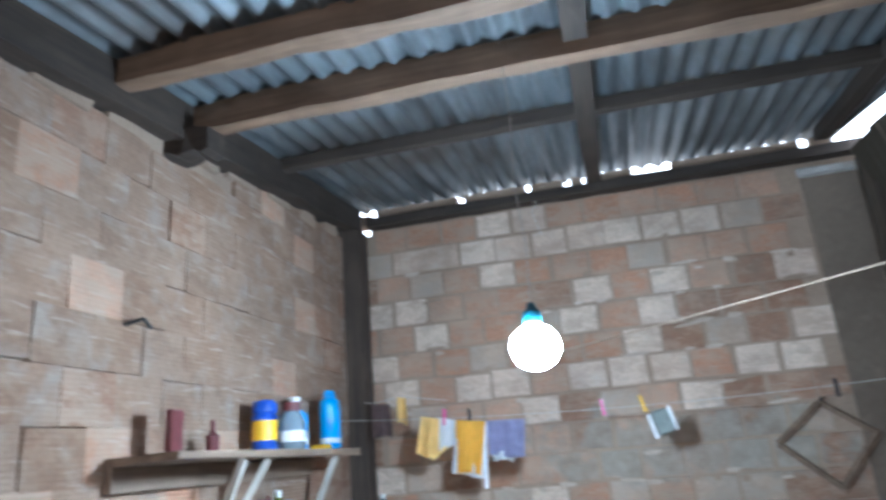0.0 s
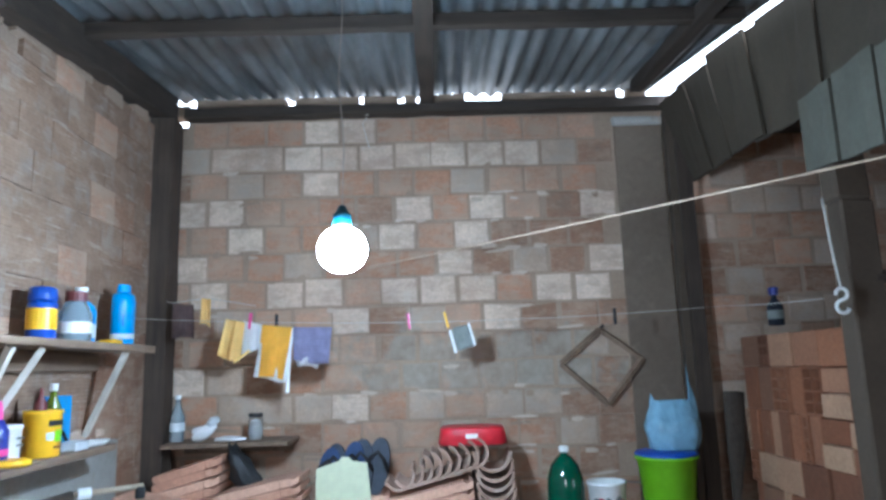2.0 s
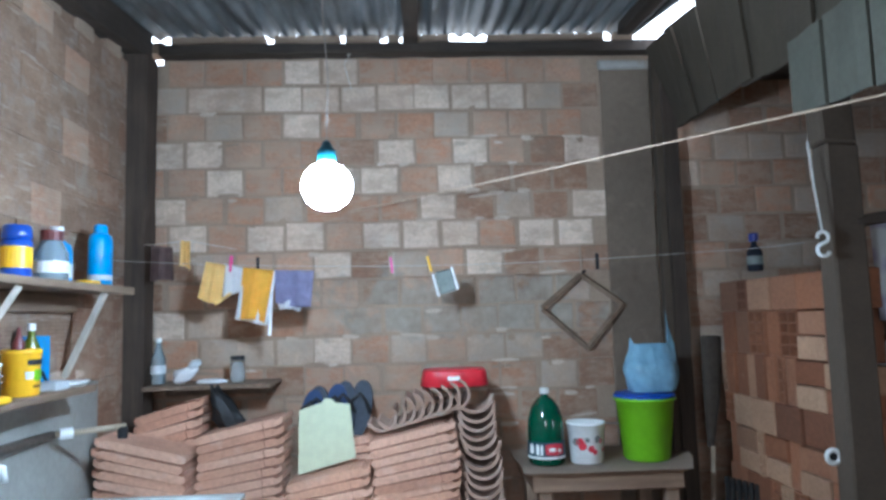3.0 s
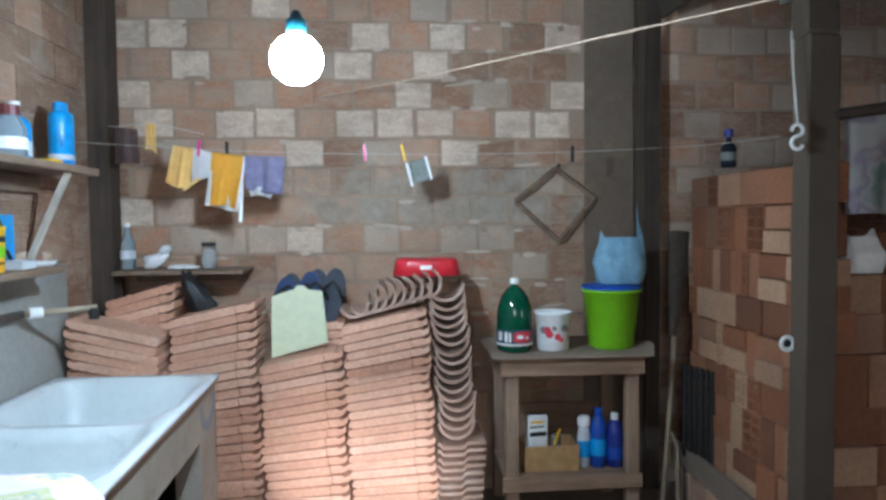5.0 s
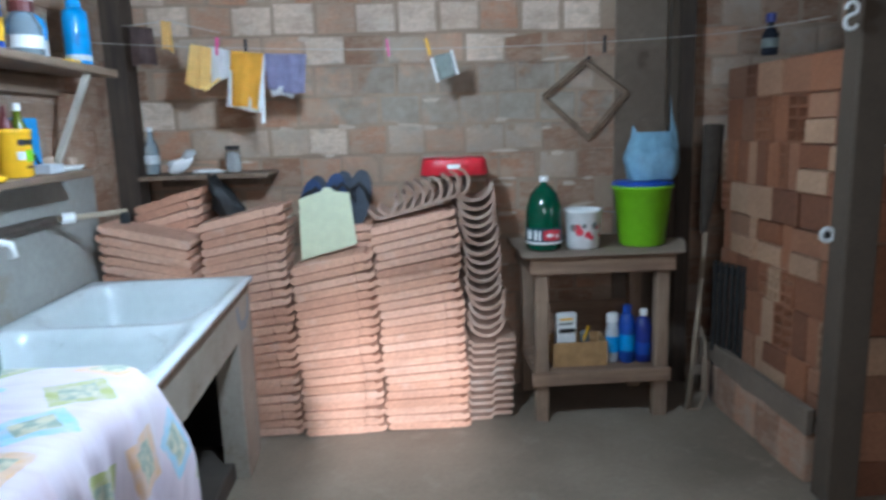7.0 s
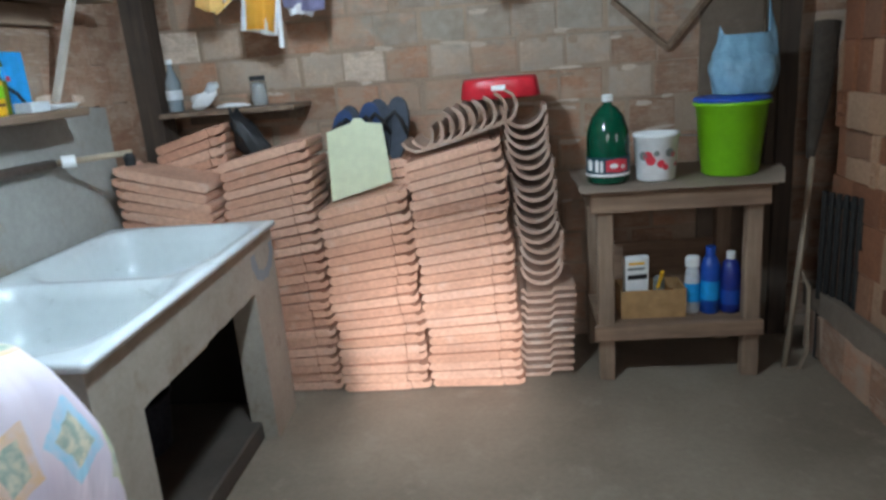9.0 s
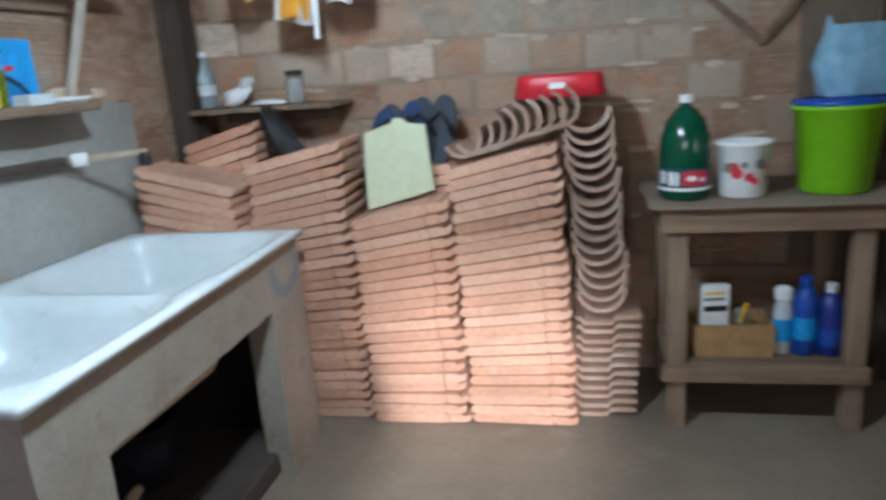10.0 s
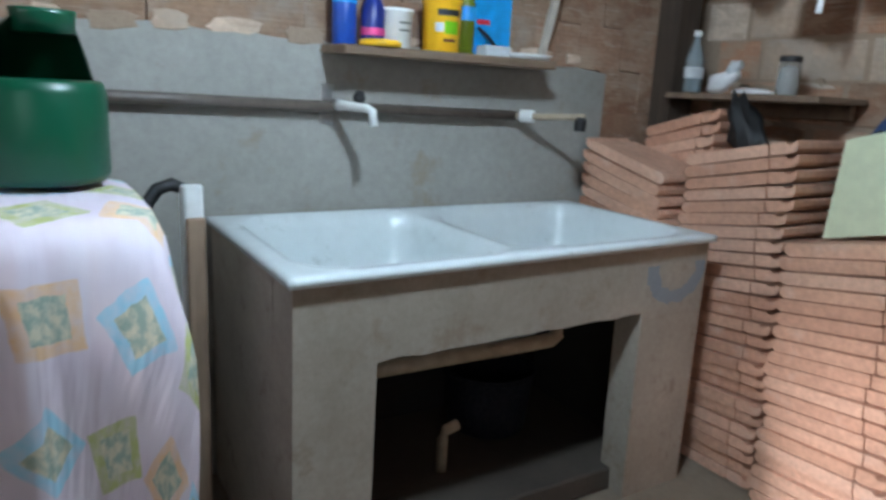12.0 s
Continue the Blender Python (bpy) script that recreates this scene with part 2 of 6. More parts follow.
M_TIN = tin_material()
# near-black lining and dark brown slab: the sink opening's shade put into colour
M_INNERSHADE = rough_stuff("painted_shade_cement", (0.012, 0.011, 0.010), (0.03, 0.027, 0.024), 6, 0.9, 0.3)
M_SLAB = rough_stuff("shaded_slab", (0.045, 0.034, 0.026), (0.10, 0.076, 0.058), 6, 0.8, 0.3)
M_FLEX = plain("flex_grey", (0.34, 0.29, 0.25), 0.7)
M_BLUE = plain("blue_plastic", (0.015, 0.075, 0.40), 0.35)
M_SKY = plain("sky_blue_plastic", (0.02, 0.33, 0.75), 0.35)
M_DARKBLUE = plain("navy_plastic", (0.015, 0.03, 0.22), 0.35)
M_YELLOW = plain("yellow_plastic", (0.90, 0.49, 0.015), 0.4, dirt=0.1)
M_WHITE = plain("white_plastic", (0.8, 0.8, 0.78), 0.4, dirt=0.12)
M_RED = plain("red_plastic", (0.62, 0.02, 0.035), 0.35)
M_MAROON = plain("maroon_plastic", (0.14, 0.03, 0.03), 0.4)
M_LIME = plain("lime_plastic", (0.22, 0.55, 0.01), 0.4, dirt=0.12)
M_GREEN = plain("dark_green_plastic", (0.003, 0.075, 0.036), 0.36, dirt=0.06)
M_BOTTLE = plain("green_bottle", (0.003, 0.068, 0.035), 0.15)
M_TEAL = plain("teal_plastic", (0.004, 0.05, 0.07), 0.4)
M_BLACK = plain("black_rubber", (0.012, 0.012, 0.013), 0.6)
M_NIGHT = plain("night_blue_plastic", (0.003, 0.005, 0.014), 0.85)
M_GRILLE = plain("grille_iron", (0.020, 0.017, 0.015), 0.8)
M_SANDAL = plain("sandal_rubber", (0.045, 0.055, 0.075), 0.6)
M_SANDALB = plain("sandal_rubber_blue", (0.02, 0.05, 0.14), 0.55)
M_BOARD = plain("pale_green_board", (0.58, 0.60, 0.40), 0.6, dirt=0.1)
M_PVC = plain("pvc_brown", (0.14, 0.11, 0.09), 0.45)
M_PVCW = plain("pvc_tan", (0.42, 0.33, 0.23), 0.5)
M_STEEL = plain("steel", (0.55, 0.55, 0.54), 0.35, 0.9)
M_TUB = plain("sink_resin", (0.66, 0.70, 0.70), 0.3, dirt=0.05)
tub_nodes = M_TUB.node_tree
tub_bsdf = tub_nodes.nodes["Principled BSDF"]
tub_nodes.links.remove(tub_bsdf.inputs["Roughness"].links[0])
tub_bsdf.inputs["Roughness"].default_value = 0.27
scuff = noise_fac(tub_nodes, place_of(tub_nodes), 11, 6, 0.75)
tub_nodes.links.new(mix(tub_nodes, ramp(tub_nodes, scuff, [(0.60, (0, 0, 0)), (0.68, (0.5, 0.5, 0.5))]), tub_bsdf.inputs["Base Color"].links[0].from_socket, (0.38, 0.40, 0.39)), tub_bsdf.inputs["Base Color"])
M_ROPE = plain("rope_fibre", (0.55, 0.40, 0.28), 0.9)
M_CORD = plain("cord_white", (0.6, 0.57, 0.52), 0.8)
M_CARD = plain("cardboard", (0.42, 0.24, 0.10), 0.85)
M_ORANGEC = plain("orange_cloth", (1.0, 0.55, 0.07), 0.9, dirt=0.1)
M_YELLOWC = plain("yellow_cloth", (1.0, 0.68, 0.24), 0.9, dirt=0.12)
M_WHITEC = plain("white_cloth", (0.86, 0.85, 0.85), 0.9, dirt=0.1)
M_PURPLEC = plain("purple_cloth", (0.36, 0.34, 0.52), 0.9)
M_BROWNC = plain("brown_cloth", (0.17, 0.11, 0.10), 0.95)
M_BAG = plain("bag_film", (0.21, 0.38, 0.50), 0.22, dirt=0.16)
bag_nodes = M_BAG.node_tree
bump(bag_nodes, bag_nodes.nodes["Principled BSDF"], noise_fac(bag_nodes, place_of(bag_nodes), 16, 3, 0.5), 0.9, 0.02)
M_BAGW = plain("bag_film_white", (0.6, 0.63, 0.65), 0.35)
M_PET = plain("clear_bottle", (0.6, 0.7, 0.75), 0.12, alpha=0.7, dirt=0.05)
M_GLASS = plain("jar_glass", (0.85, 0.9, 0.9), 0.05, alpha=0.85, dirt=0.02)
M_LABELR = plain("label_red", (0.6, 0.03, 0.05), 0.5)
M_PINK = plain("pink_plastic", (0.8, 0.08, 0.3), 0.4)
M_SPONGE = plain("sponge_grey", (0.2, 0.22, 0.2), 0.9)
M_STRAW = plain("straw", (0.052, 0.037, 0.026), 0.95)
M_BULB = plain("lit_bulb", (0.70, 0.88, 1.0), 0.4, dirt=0.0, glow=BULB_STRENGTH)


# ---- mesh helpers ----
def finish(name, bm, mat, smooth=False):
    me = bpy.data.meshes.new(name)
    bmesh.ops.recalc_face_normals(bm, faces=bm.faces)
    bm.to_mesh(me)
    bm.free()
    for m in (mat if isinstance(mat, (list, tuple)) else [mat]):
        me.materials.append(m)
    if smooth:
        for p in me.polygons:
            p.use_smooth = True
    return me


def part(name, bm, mat, parent, label="", smooth=False):
    """Links a bmesh as one mesh object under a thing or a part."""
    ob = new(name, finish(name, bm, mat, smooth))
    ob.parent = parent
    if label:
        ob["label"] = label
    return ob


def thing(name, at=(0, 0, 0), label="", category="", group="", kind="", rz=0.0):
    ob = new(name)
    ob.empty_display_size = 0.05
    ob.location = at
    ob.rotation_euler = (0, 0, radians(rz))
    return tagged(ob, label, category, group, kind)


def solid(name, bm, mat, at=(0, 0, 0), label="", category="", group="", kind="", smooth=False):
    ob = new(name, finish(name, bm, mat, smooth))
    ob.location = at
    return tagged(ob, label, category, group, kind)


def add_box(bm, x0, x1, y0, y1, z0, z1, bevel=0.0, jitter=0.0, seg=1):
    r = bmesh.ops.create_cube(bm, size=1.0)
    vs = r["verts"]
    for v in vs:
        v.co = Vector(((x0 + x1) / 2 + v.co.x * (x1 - x0), (y0 + y1) / 2 + v.co.y * (y1 - y0), (z0 + z1) / 2 + v.co.z * (z1 - z0)))
        if jitter:
            v.co += Vector([random.uniform(-jitter, jitter) for _ in range(3)])
    if bevel:
        es = list({e for v in vs for e in v.link_edges})
        bmesh.ops.bevel(bm, geom=es, offset=bevel, segments=seg, affect="EDGES", profile=0.6)
    return bm


def box(x0, x1, y0, y1, z0, z1, bevel=0.0, jitter=0.0, seg=1):
    return add_box(bmesh.new(), x0, x1, y0, y1, z0, z1, bevel, jitter, seg)


def rough_bar(length, a, b, axis="x", wobble=0.006, steps=14, seed=1):
    """A sawn bar with slightly wavy edges along an axis, from 0 to length."""
    rnd = random.Random(seed)
    bm = bmesh.new()
    rings = []
    for i in range(steps + 1):
        t = length * i / steps
        ring = []
        for u, v in ((0, 0), (a, 0), (a, b), (0, b)):
            u += rnd.uniform(-wobble, wobble)
            v += rnd.uniform(-wobble, wobble)
            co = {"x": (t, u, v), "y": (u, t, v), "z": (u, v, t)}[axis]
            ring.append(bm.verts.new(co))
        rings.append(ring)
    for r0, r1 in zip(rings, rings[1:]):
        for k in range(4):
            bm.faces.new((r0[k], r0[(k + 1) % 4], r1[(k + 1) % 4], r1[k]))
    bm.faces.new(rings[0])
    bm.faces.new(rings[-1])
    return bm


def lathe(profile, n=24, sx=1.0, sy=1.0, cap=True):
    """A turned body from (radius, height) pairs."""
    bm = bmesh.new()
    rings = []
    for r, z in profile:
        rings.append([bm.verts.new((r * sx * math.cos(2 * math.pi * k / n), r * sy * math.sin(2 * math.pi * k / n), z)) for k in range(n)])
    for r0, r1 in zip(rings, rings[1:]):
        for k in range(n):
            bm.faces.new((r0[k], r0[(k + 1) % n], r1[(k + 1) % n], r1[k]))
    if cap:
        bm.faces.new(rings[0])
        bm.faces.new(rings[-1])
    return bm


def tube(points, r, n=8, closed=False):
    """A round bar swept along points."""
    bm = bmesh.new()
    pts = [Vector(p) for p in points]
    rings = []
    for i, p in enumerate(pts):
        d = (pts[min(i + 1, len(pts) - 1)] - pts[max(i - 1, 0)])
        if closed:
            d = pts[(i + 1) % len(pts)] - pts[i - 1]
        d.normalize()
        side = d.cross(Vector((0.13, 0.21, 0.97)))
        if side.length < 0.05:
            side = d.cross(Vector((1, 0, 0)))
        side.normalize()
        up = side.cross(d)
        rr = r[i] if isinstance(r, (list, tuple)) else r
        rings.append([bm.verts.new(p + (side * math.cos(2 * math.pi * k / n) + up * math.sin(2 * math.pi * k / n)) * rr) for k in range(n)])
    pairs = list(zip(rings, rings[1:]))
    if closed:
        pairs.append((rings[-1], rings[0]))
    for r0, r1 in pairs:
        for k in range(n):
            bm.faces.new((r0[k], r0[(k + 1) % n], r1[(k + 1) % n], r1[k]))
    if not closed:
        bm.faces.new(rings[0])
        bm.faces.new(rings[-1])
    return bm


def profile_bar(profile, y0, y1):
    """A closed outline in x and z, drawn out from y0 to y1."""
    bm = bmesh.new()
    a = [bm.verts.new((x, y0, z)) for x, z in profile]
    b = [bm.verts.new((x, y1, z)) for x, z in profile]
    n = len(a)
    for k in range(n):
        bm.faces.new((a[k], a[(k + 1) % n], b[(k + 1) % n], b[k]))
    bm.faces.new(a)
    bm.faces.new(b)
    return bm


def sag(p, q, drop, n=16):
    p, q = Vector(p), Vector(q)
    return [p.lerp(q, i / n) - Vector((0, 0, drop * 4 * (i / n) * (1 - i / n))) for i in range(n + 1)]


# ---- setting ----
LEFT, RIGHT, REAR, BACK = -0.05, 4.7, -4.9, 0.0


def roof_z(y):
    return 3.02 + 0.10 * y


floor = solid("floor", box(LEFT - 0.3, RIGHT + 0.3, REAR - 0.3, 0.4, -0.12, 0.0), M_FLOOR, label="worn brownish concrete floor", category="floor", kind="structure")
ground = solid("ground", box(-400, 400, -400, 400, -0.3, -0.125), M_FLOOR, label="bare earth outside the shed", category="ground", kind="structure")
bm = box(LEFT - 0.2, RIGHT + 0.2, 0.006, 0.12, 0, 2.868)
add_box(bm, 0.03, 2.75, 0.006, 0.12, 2.868, 2.90)
add_box(bm, LEFT - 0.2, 0.034, 0.0, 0.10, 2.932, 2.992)
wall_north = solid("wall_north", bm, M_MORTAR, label="back wall of unplastered clay bricks", category="wall", kind="structure")
bm = box(LEFT - 0.2, LEFT - 0.022, REAR, 0.005, 0, 2.80)
for v in bm.verts:
    if v.co.z > 1:
        v.co.z = roof_z(v.co.y) - 0.05
wall_west = solid("wall_west", bm, M_MORTAR, label="side wall of bare clay bricks with cement band", category="wall", kind="structure")
# opening out of view, added so skylight reaches the cloth and sink front
bm = box(RIGHT, RIGHT + 0.15, REAR, -4.5, 0, 3.0)
add_box(bm, RIGHT, RIGHT + 0.15, -3.3, 0.005, 0, 3.0)
add_box(bm, RIGHT, RIGHT + 0.15, -4.5, -3.3, 0, 0.9)
add_box(bm, RIGHT, RIGHT + 0.15, -4.5, -3.3, 2.1, 3.0)
wall_east = solid("wall_east", bm, M_MORTAR, label="far side wall of the annex with an unseen opening added for light", category="wall", kind="structure")
# wall behind the walker, with an open window
DX0, DX1, DZ0, DZ1 = 0.76, 1.56, 1.38, 2.2
bm = bmesh.new()
add_box(bm, LEFT - 0.2, DX0, REAR - 0.15, REAR, 0, 3.2)
add_box(bm, DX1, RIGHT + 0.15, REAR - 0.15, REAR, 0, 3.2)
add_box(bm, DX0, DX1, REAR - 0.15, REAR, 0, DZ0)
add_box(bm, DX0, DX1, REAR - 0.15, REAR, DZ1, 3.2)
wall_south = solid("wall_south", bm, M_MORTAR, label="plain closing wall with an open window", category="wall", kind="structure")


def roof_edge(y):
    return min(2.80, 2.57 + 0.125 * max(0.0, -y))


def tin_roof():
    bm = bmesh.new()
    x0, x1, pitch, per = LEFT - 0.25, 2.80, 0.085, 6
    nx = int((x1 - x0) / pitch * per)
    for ya, yb, lift in ((0.045, -1.78, 0.0), (-1.70, -3.5, -0.012), (-3.4, REAR - 0.2, 0.0)):
        rows = []
        for k in range(7):
            y = ya + (yb - ya) * k / 6
            edge = roof_edge(y)
            rows.append([bm.verts.new((min(x0 + (x1 - x0) * i / nx, edge + 0.0005 * i / nx), y, roof_z(y) + lift + 0.013 * math.cos(2 * math.pi * i / per) + 0.004 * math.sin(i * 0.11 + y * 2))) for i in range(nx + 1)])
        for a, b in zip(rows, rows[1:]):
            for i in range(nx):
                bm.faces.new((a[i], a[i + 1], b[i + 1], b[i]))
    return bm


ceiling = solid("ceiling", tin_roof(), M_TIN, label="corrugated galvanised tin roof seen from below", category="roof", kind="structure", smooth=True)
bm = bmesh.new()
cols = []
for k in range(25):
    a = radians(-70 + 250 * k / 24)
    cols.append([bm.verts.new((90 * math.cos(a) * math.cos(e), 90 * math.sin(a) * math.cos(e), 90 * math.sin(e) - 0.2)) for e in (0, 0.3, 0.6, 0.9, 1.2)])
for c0, c1 in zip(cols, cols[1:]):
    for k in range(4):
        bm.faces.new((c0[k], c1[k], c1[k + 1], c0[k + 1]))
backdrop = solid("backdrop", bm, plain("hazy_bright_sky", (0.93, 0.97, 1.0), 1.0, dirt=0.02, glow=3.0), label="bright hazy sky beyond the shed", category="sky", kind="structure")
annex_roof = solid("annex_roof", box(2.84, RIGHT + 0.2, REAR - 0.2, 0.15, 2.74, 2.78), M_DARKX, label="low dark roof of the annex", category="roof", kind="structure")


# ---- roof timbers ----
def beam(name, bm, mat, at, label, rx=0.0, group="roof timbers"):
    ob = solid(name, bm, mat, at, label, "beam", group)
    ob.rotation_euler = (radians(rx), 0, 0)
    return ob


SLOPE = math.degrees(math.atan(0.10))
beam("wall_plate", rough_bar(2.66, 0.09, 0.055, "x", 0.004, 20, 3), M_DARKX, (0.035, -0.075, 2.892), "dark timber plate along the top of the back wall")
beam("side_beam", rough_bar(4.78, 0.13, 0.13, "y", 0.006, 24, 4), M_DARKY, (LEFT - 0.055, -4.88, roof_z(-4.88) - 0.16), "dark timber along the top of the side wall", SLOPE)
beam("rafter", rough_bar(4.9, 0.075, 0.06, "y", 0.004, 24, 5), M_DARKY, (1.31, -4.88, roof_z(-4.88) - 0.078), "dark rafter under the tin roof", SLOPE)
beam("edge_rafter", rough_bar(4.7, 0.06, 0.06, "y", 0.004, 24, 6), M_DARKY, (2.42, -4.88, roof_z(-4.88) - 0.078), "dark rafter near the open roof edge", SLOPE)
beam("purlin", rough_bar(2.62, 0.05, 0.05, "x", 0.004, 18, 7), M_DARKX, (LEFT + 0.05, -1.11, roof_z(-1.11) - 0.066), "thin dark purlin under the tin")
beam("purlin", rough_bar(2.75, 0.07, 0.10, "x", 0.006, 18, 8), M_BEAM, (LEFT + 0.02, -1.75, roof_z(-1.75) - 0.118), "brown sawn purlin under the tin")
beam("purlin", rough_bar(2.75, 0.07, 0.09, "x", 0.008, 18, 9), M_BEAM, (LEFT + 0.02, -2.14, roof_z(-2.14) - 0.108), "rough brown purlin with waney edges")
beam("purlin", rough_bar(2.75, 0.07, 0.09, "x", 0.008, 18, 10), M_BEAM, (LEFT + 0.02, -2.9, roof_z(-2.9) - 0.108), "rough brown purlin with waney edges")
beam("purlin", rough_bar(2.75, 0.07, 0.09, "x", 0.008, 18, 11), M_BEAM, (LEFT + 0.02, -3.9, roof_z(-3.9) - 0.108), "rough brown purlin with waney edges")
# mortar that closes most of the gap between the wall plate and the tin
for x0, x1 in ((0.08, 0.575), (0.62, 0.97), (1.0, 1.185), (1.225, 1.285), (1.305, 1.34), (1.365, 1.56), (1.76, 2.40), (2.45, 2.56)):
    ob = solid("mortar_fillet", box(x0, x1, -0.03, 0.03, 2.946, 3.008, 0.006, 0.004), M_MORTAR, label="mortar lump closing the gap under the tin", category="mortar", group="mortar under the roof")

# ragged mortar and a beam end under the timber on the side wall
rnd = random.Random(21)
y = -0.35
while y > -3.6:
    w = rnd.uniform(0.12, 0.30)
    h = rnd.uniform(0.03, 0.075)
    zt = roof_z(y) - 0.155
    solid("mortar_lump", box(LEFT - 0.03, LEFT + rnd.uniform(0.004, 0.014), y - w, y, zt - h - 0.02 * w, zt, 0.004, 0.008), M_MORTAR, label="ragged mortar smeared under the side timber", category="mortar", group="mortar under the side timber")
    y -= w + rnd.uniform(0.01, 0.22)
beam("beam_end", rough_bar(0.17, 0.10, 0.085, "x", 0.010, 6, 31), M_DARKX, (LEFT - 0.01, -1.80, roof_z(-1.8) - 0.215), "short dark beam end bedded in the side wall")

# corner posts
solid("corner_post", rough_bar(2.83, 0.14, 0.12, "z", 0.005, 16, 12), M_DARKZ, (LEFT - 0.04, -0.25, 0), "dark wooden post in the corner", "post")
solid("timber_post", rough_bar(2.87, 0.075, 0.08, "z", 0.003, 16, 13), M_DARKZ, (2.675, -0.09, 0), "dark timber post beside the plastered pillar", "post")
solid("timber_post", rough_bar(2.86, 0.035, 0.06, "z", 0.003, 16, 14), M_POST, (2.635, -0.075, 0), "grey plank upright beside the pillar", "post")
pillar = solid("pillar", box(2.37, 2.632, -0.012, 0.004, 0, 2.84, 0.003), M_PILLAR, label="grey plastered pillar strip on the back wall", category="pillar", kind="structure")
solid("pillar_cap", box(2.36, 2.66, -0.03, 0.01, 2.80, 2.855, 0.01, 0.006), M_PLASTER, label="pale mortar cap on the pillar", category="mortar")

# plaster band on the side wall
bm = bmesh.new()
rnd = random.Random(4)
n = 60
a, b = [], []
for i in range(n + 1):
    y = -0.5 + (-4.4) * i / n
    top = 1.262 + (0.02 if i > 3 else 0.0) + rnd.uniform(-0.012, 0.012) + 0.012 * math.sin(i * 0.7)
    a.append([bm.verts.new((LEFT + 0.004, y, z)) for z in (0, top)])
    b.append([bm.verts.new((LEFT - 0.004, y, z)) for z in (0, top + 0.004)])
for i in range(n):
    bm.faces.new((a[i][0], a[i + 1][0], a[i + 1][1], a[i][1]))
    bm.faces.new((a[i][1], a[i + 1][1], b[i + 1][1], b[i][1]))
bm.faces.new((a[0][0], a[0][1], b[0][1], b[0][0]))
solid("plaster_band", bm, M_PLASTER, label="grey cement plaster band with a ragged top", category="wall", kind="structure")


# ---- hanging sheets along the roof edge ----
def sheet(y0, y1, zt0, zt1, zb0, zb1, x, mat, lean=None):
    bm = bmesh.new()
    vs = []
    for dx in (0.0, 0.012):
        for k in range(5):
            t = k / 4
            y = y0 + (y1 - y0) * t
            bow = 0.006 * math.sin(t * 6.0)
            vs.append((bm.verts.new((x + dx + bow, y, zb0 + (zb1 - zb0) * t)), bm.verts.new((x + dx + bow if lean is None else roof_edge(y) + 0.03 + lean + dx, y, zt0 + (zt1 - zt0) * t))))
    f, g = vs[:5], vs[5:]
    for k in range(4):
        bm.faces.new((f[k][0], f[k + 1][0], f[k + 1][1], f[k][1]))
        bm.faces.new((g[k][0], g[k + 1][0], g[k + 1][1], g[k][1]))
        bm.faces.new((f[k][0], f[k + 1][0], g[k + 1][0], g[k][0]))
        bm.faces.new((f[k][1], f[k + 1][1], g[k + 1][1], g[k][1]))
    for k in (0, 4):
        bm.faces.new((f[k][0], f[k][1], g[k][1], g[k][0]))
    return bm


for k, (y0, y1, top_gap, zb0, zb1, x) in enumerate((
        (-0.10, -0.30, 0.17, 2.46, 2.45, 2.755), (-0.27, -0.50, 0.10, 2.455, 2.45, 2.765), (-0.60, -0.84, 0.03, 2.45, 2.44, 2.755),
        (-0.80, -1.04, 0.045, 2.44, 2.42, 2.77), (-1.0, -1.27, 0.03, 2.42, 2.40, 2.765), (-1.26, -1.40, 0.05, 2.40, 2.38, 2.775),
        (-1.41, -1.85, 0.005, 2.38, 2.36, 2.77), (-1.84, -2.2, 0.02, 2.36, 2.3, 2.78), (-2.2, -3.4, 0.0, 2.1, 2.05, 2.79), (-3.4, -4.88, 0.0, 2.05, 2.0, 2.79))):
    y0, y1 = y0 + 0.035, y1 - 0.035
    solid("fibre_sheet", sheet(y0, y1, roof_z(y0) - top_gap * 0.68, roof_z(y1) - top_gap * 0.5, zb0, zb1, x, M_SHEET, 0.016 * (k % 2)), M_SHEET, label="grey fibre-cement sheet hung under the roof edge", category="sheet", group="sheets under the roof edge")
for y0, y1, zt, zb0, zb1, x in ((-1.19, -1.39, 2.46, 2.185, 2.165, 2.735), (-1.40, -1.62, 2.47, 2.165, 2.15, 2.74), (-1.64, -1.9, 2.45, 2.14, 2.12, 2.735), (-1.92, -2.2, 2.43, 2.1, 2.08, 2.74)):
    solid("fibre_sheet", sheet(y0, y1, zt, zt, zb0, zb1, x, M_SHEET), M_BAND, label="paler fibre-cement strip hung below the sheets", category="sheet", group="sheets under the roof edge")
beam("sheet_rail", rough_bar(4.72, 0.04, 0.05, "y", 0.003, 24, 15), M_DARKY, (2.795, -4.85, 2.66), "dark rail that carries the hanging sheets")

# concrete post with hook and ring
post = thing("concrete_post", (2.80, -1.26, 0), "grey-brown concrete post with hook and ring", "post")
part("shaft", box(-0.04, 0.075, -0.07, 0.03, 0, 2.05, 0.008, 0.004), M_POST, post)
part("head", box(-0.055, 0.07, -0.065, 0.03, 2.05, 2.40, 0.01, 0.006), M_POST, post)
hook = thing("s_hook", (2.713, -1.345, 1.70), "white S-shaped hook hung on a cord", "hook")
pts = [(0.019 * math.sin(a), 0, 0.021 + 0.019 * math.cos(a)) for a in np.linspace(-1.7, math.pi, 14)] + [(-0.021 * math.sin(a), 0, -0.021 + 0.021 * math.cos(a)) for a in np.linspace(0.05, math.pi + 1.2, 14)]
part("hook_bar", tube(pts, 0.0062, 8), M_WHITE, hook, smooth=True)
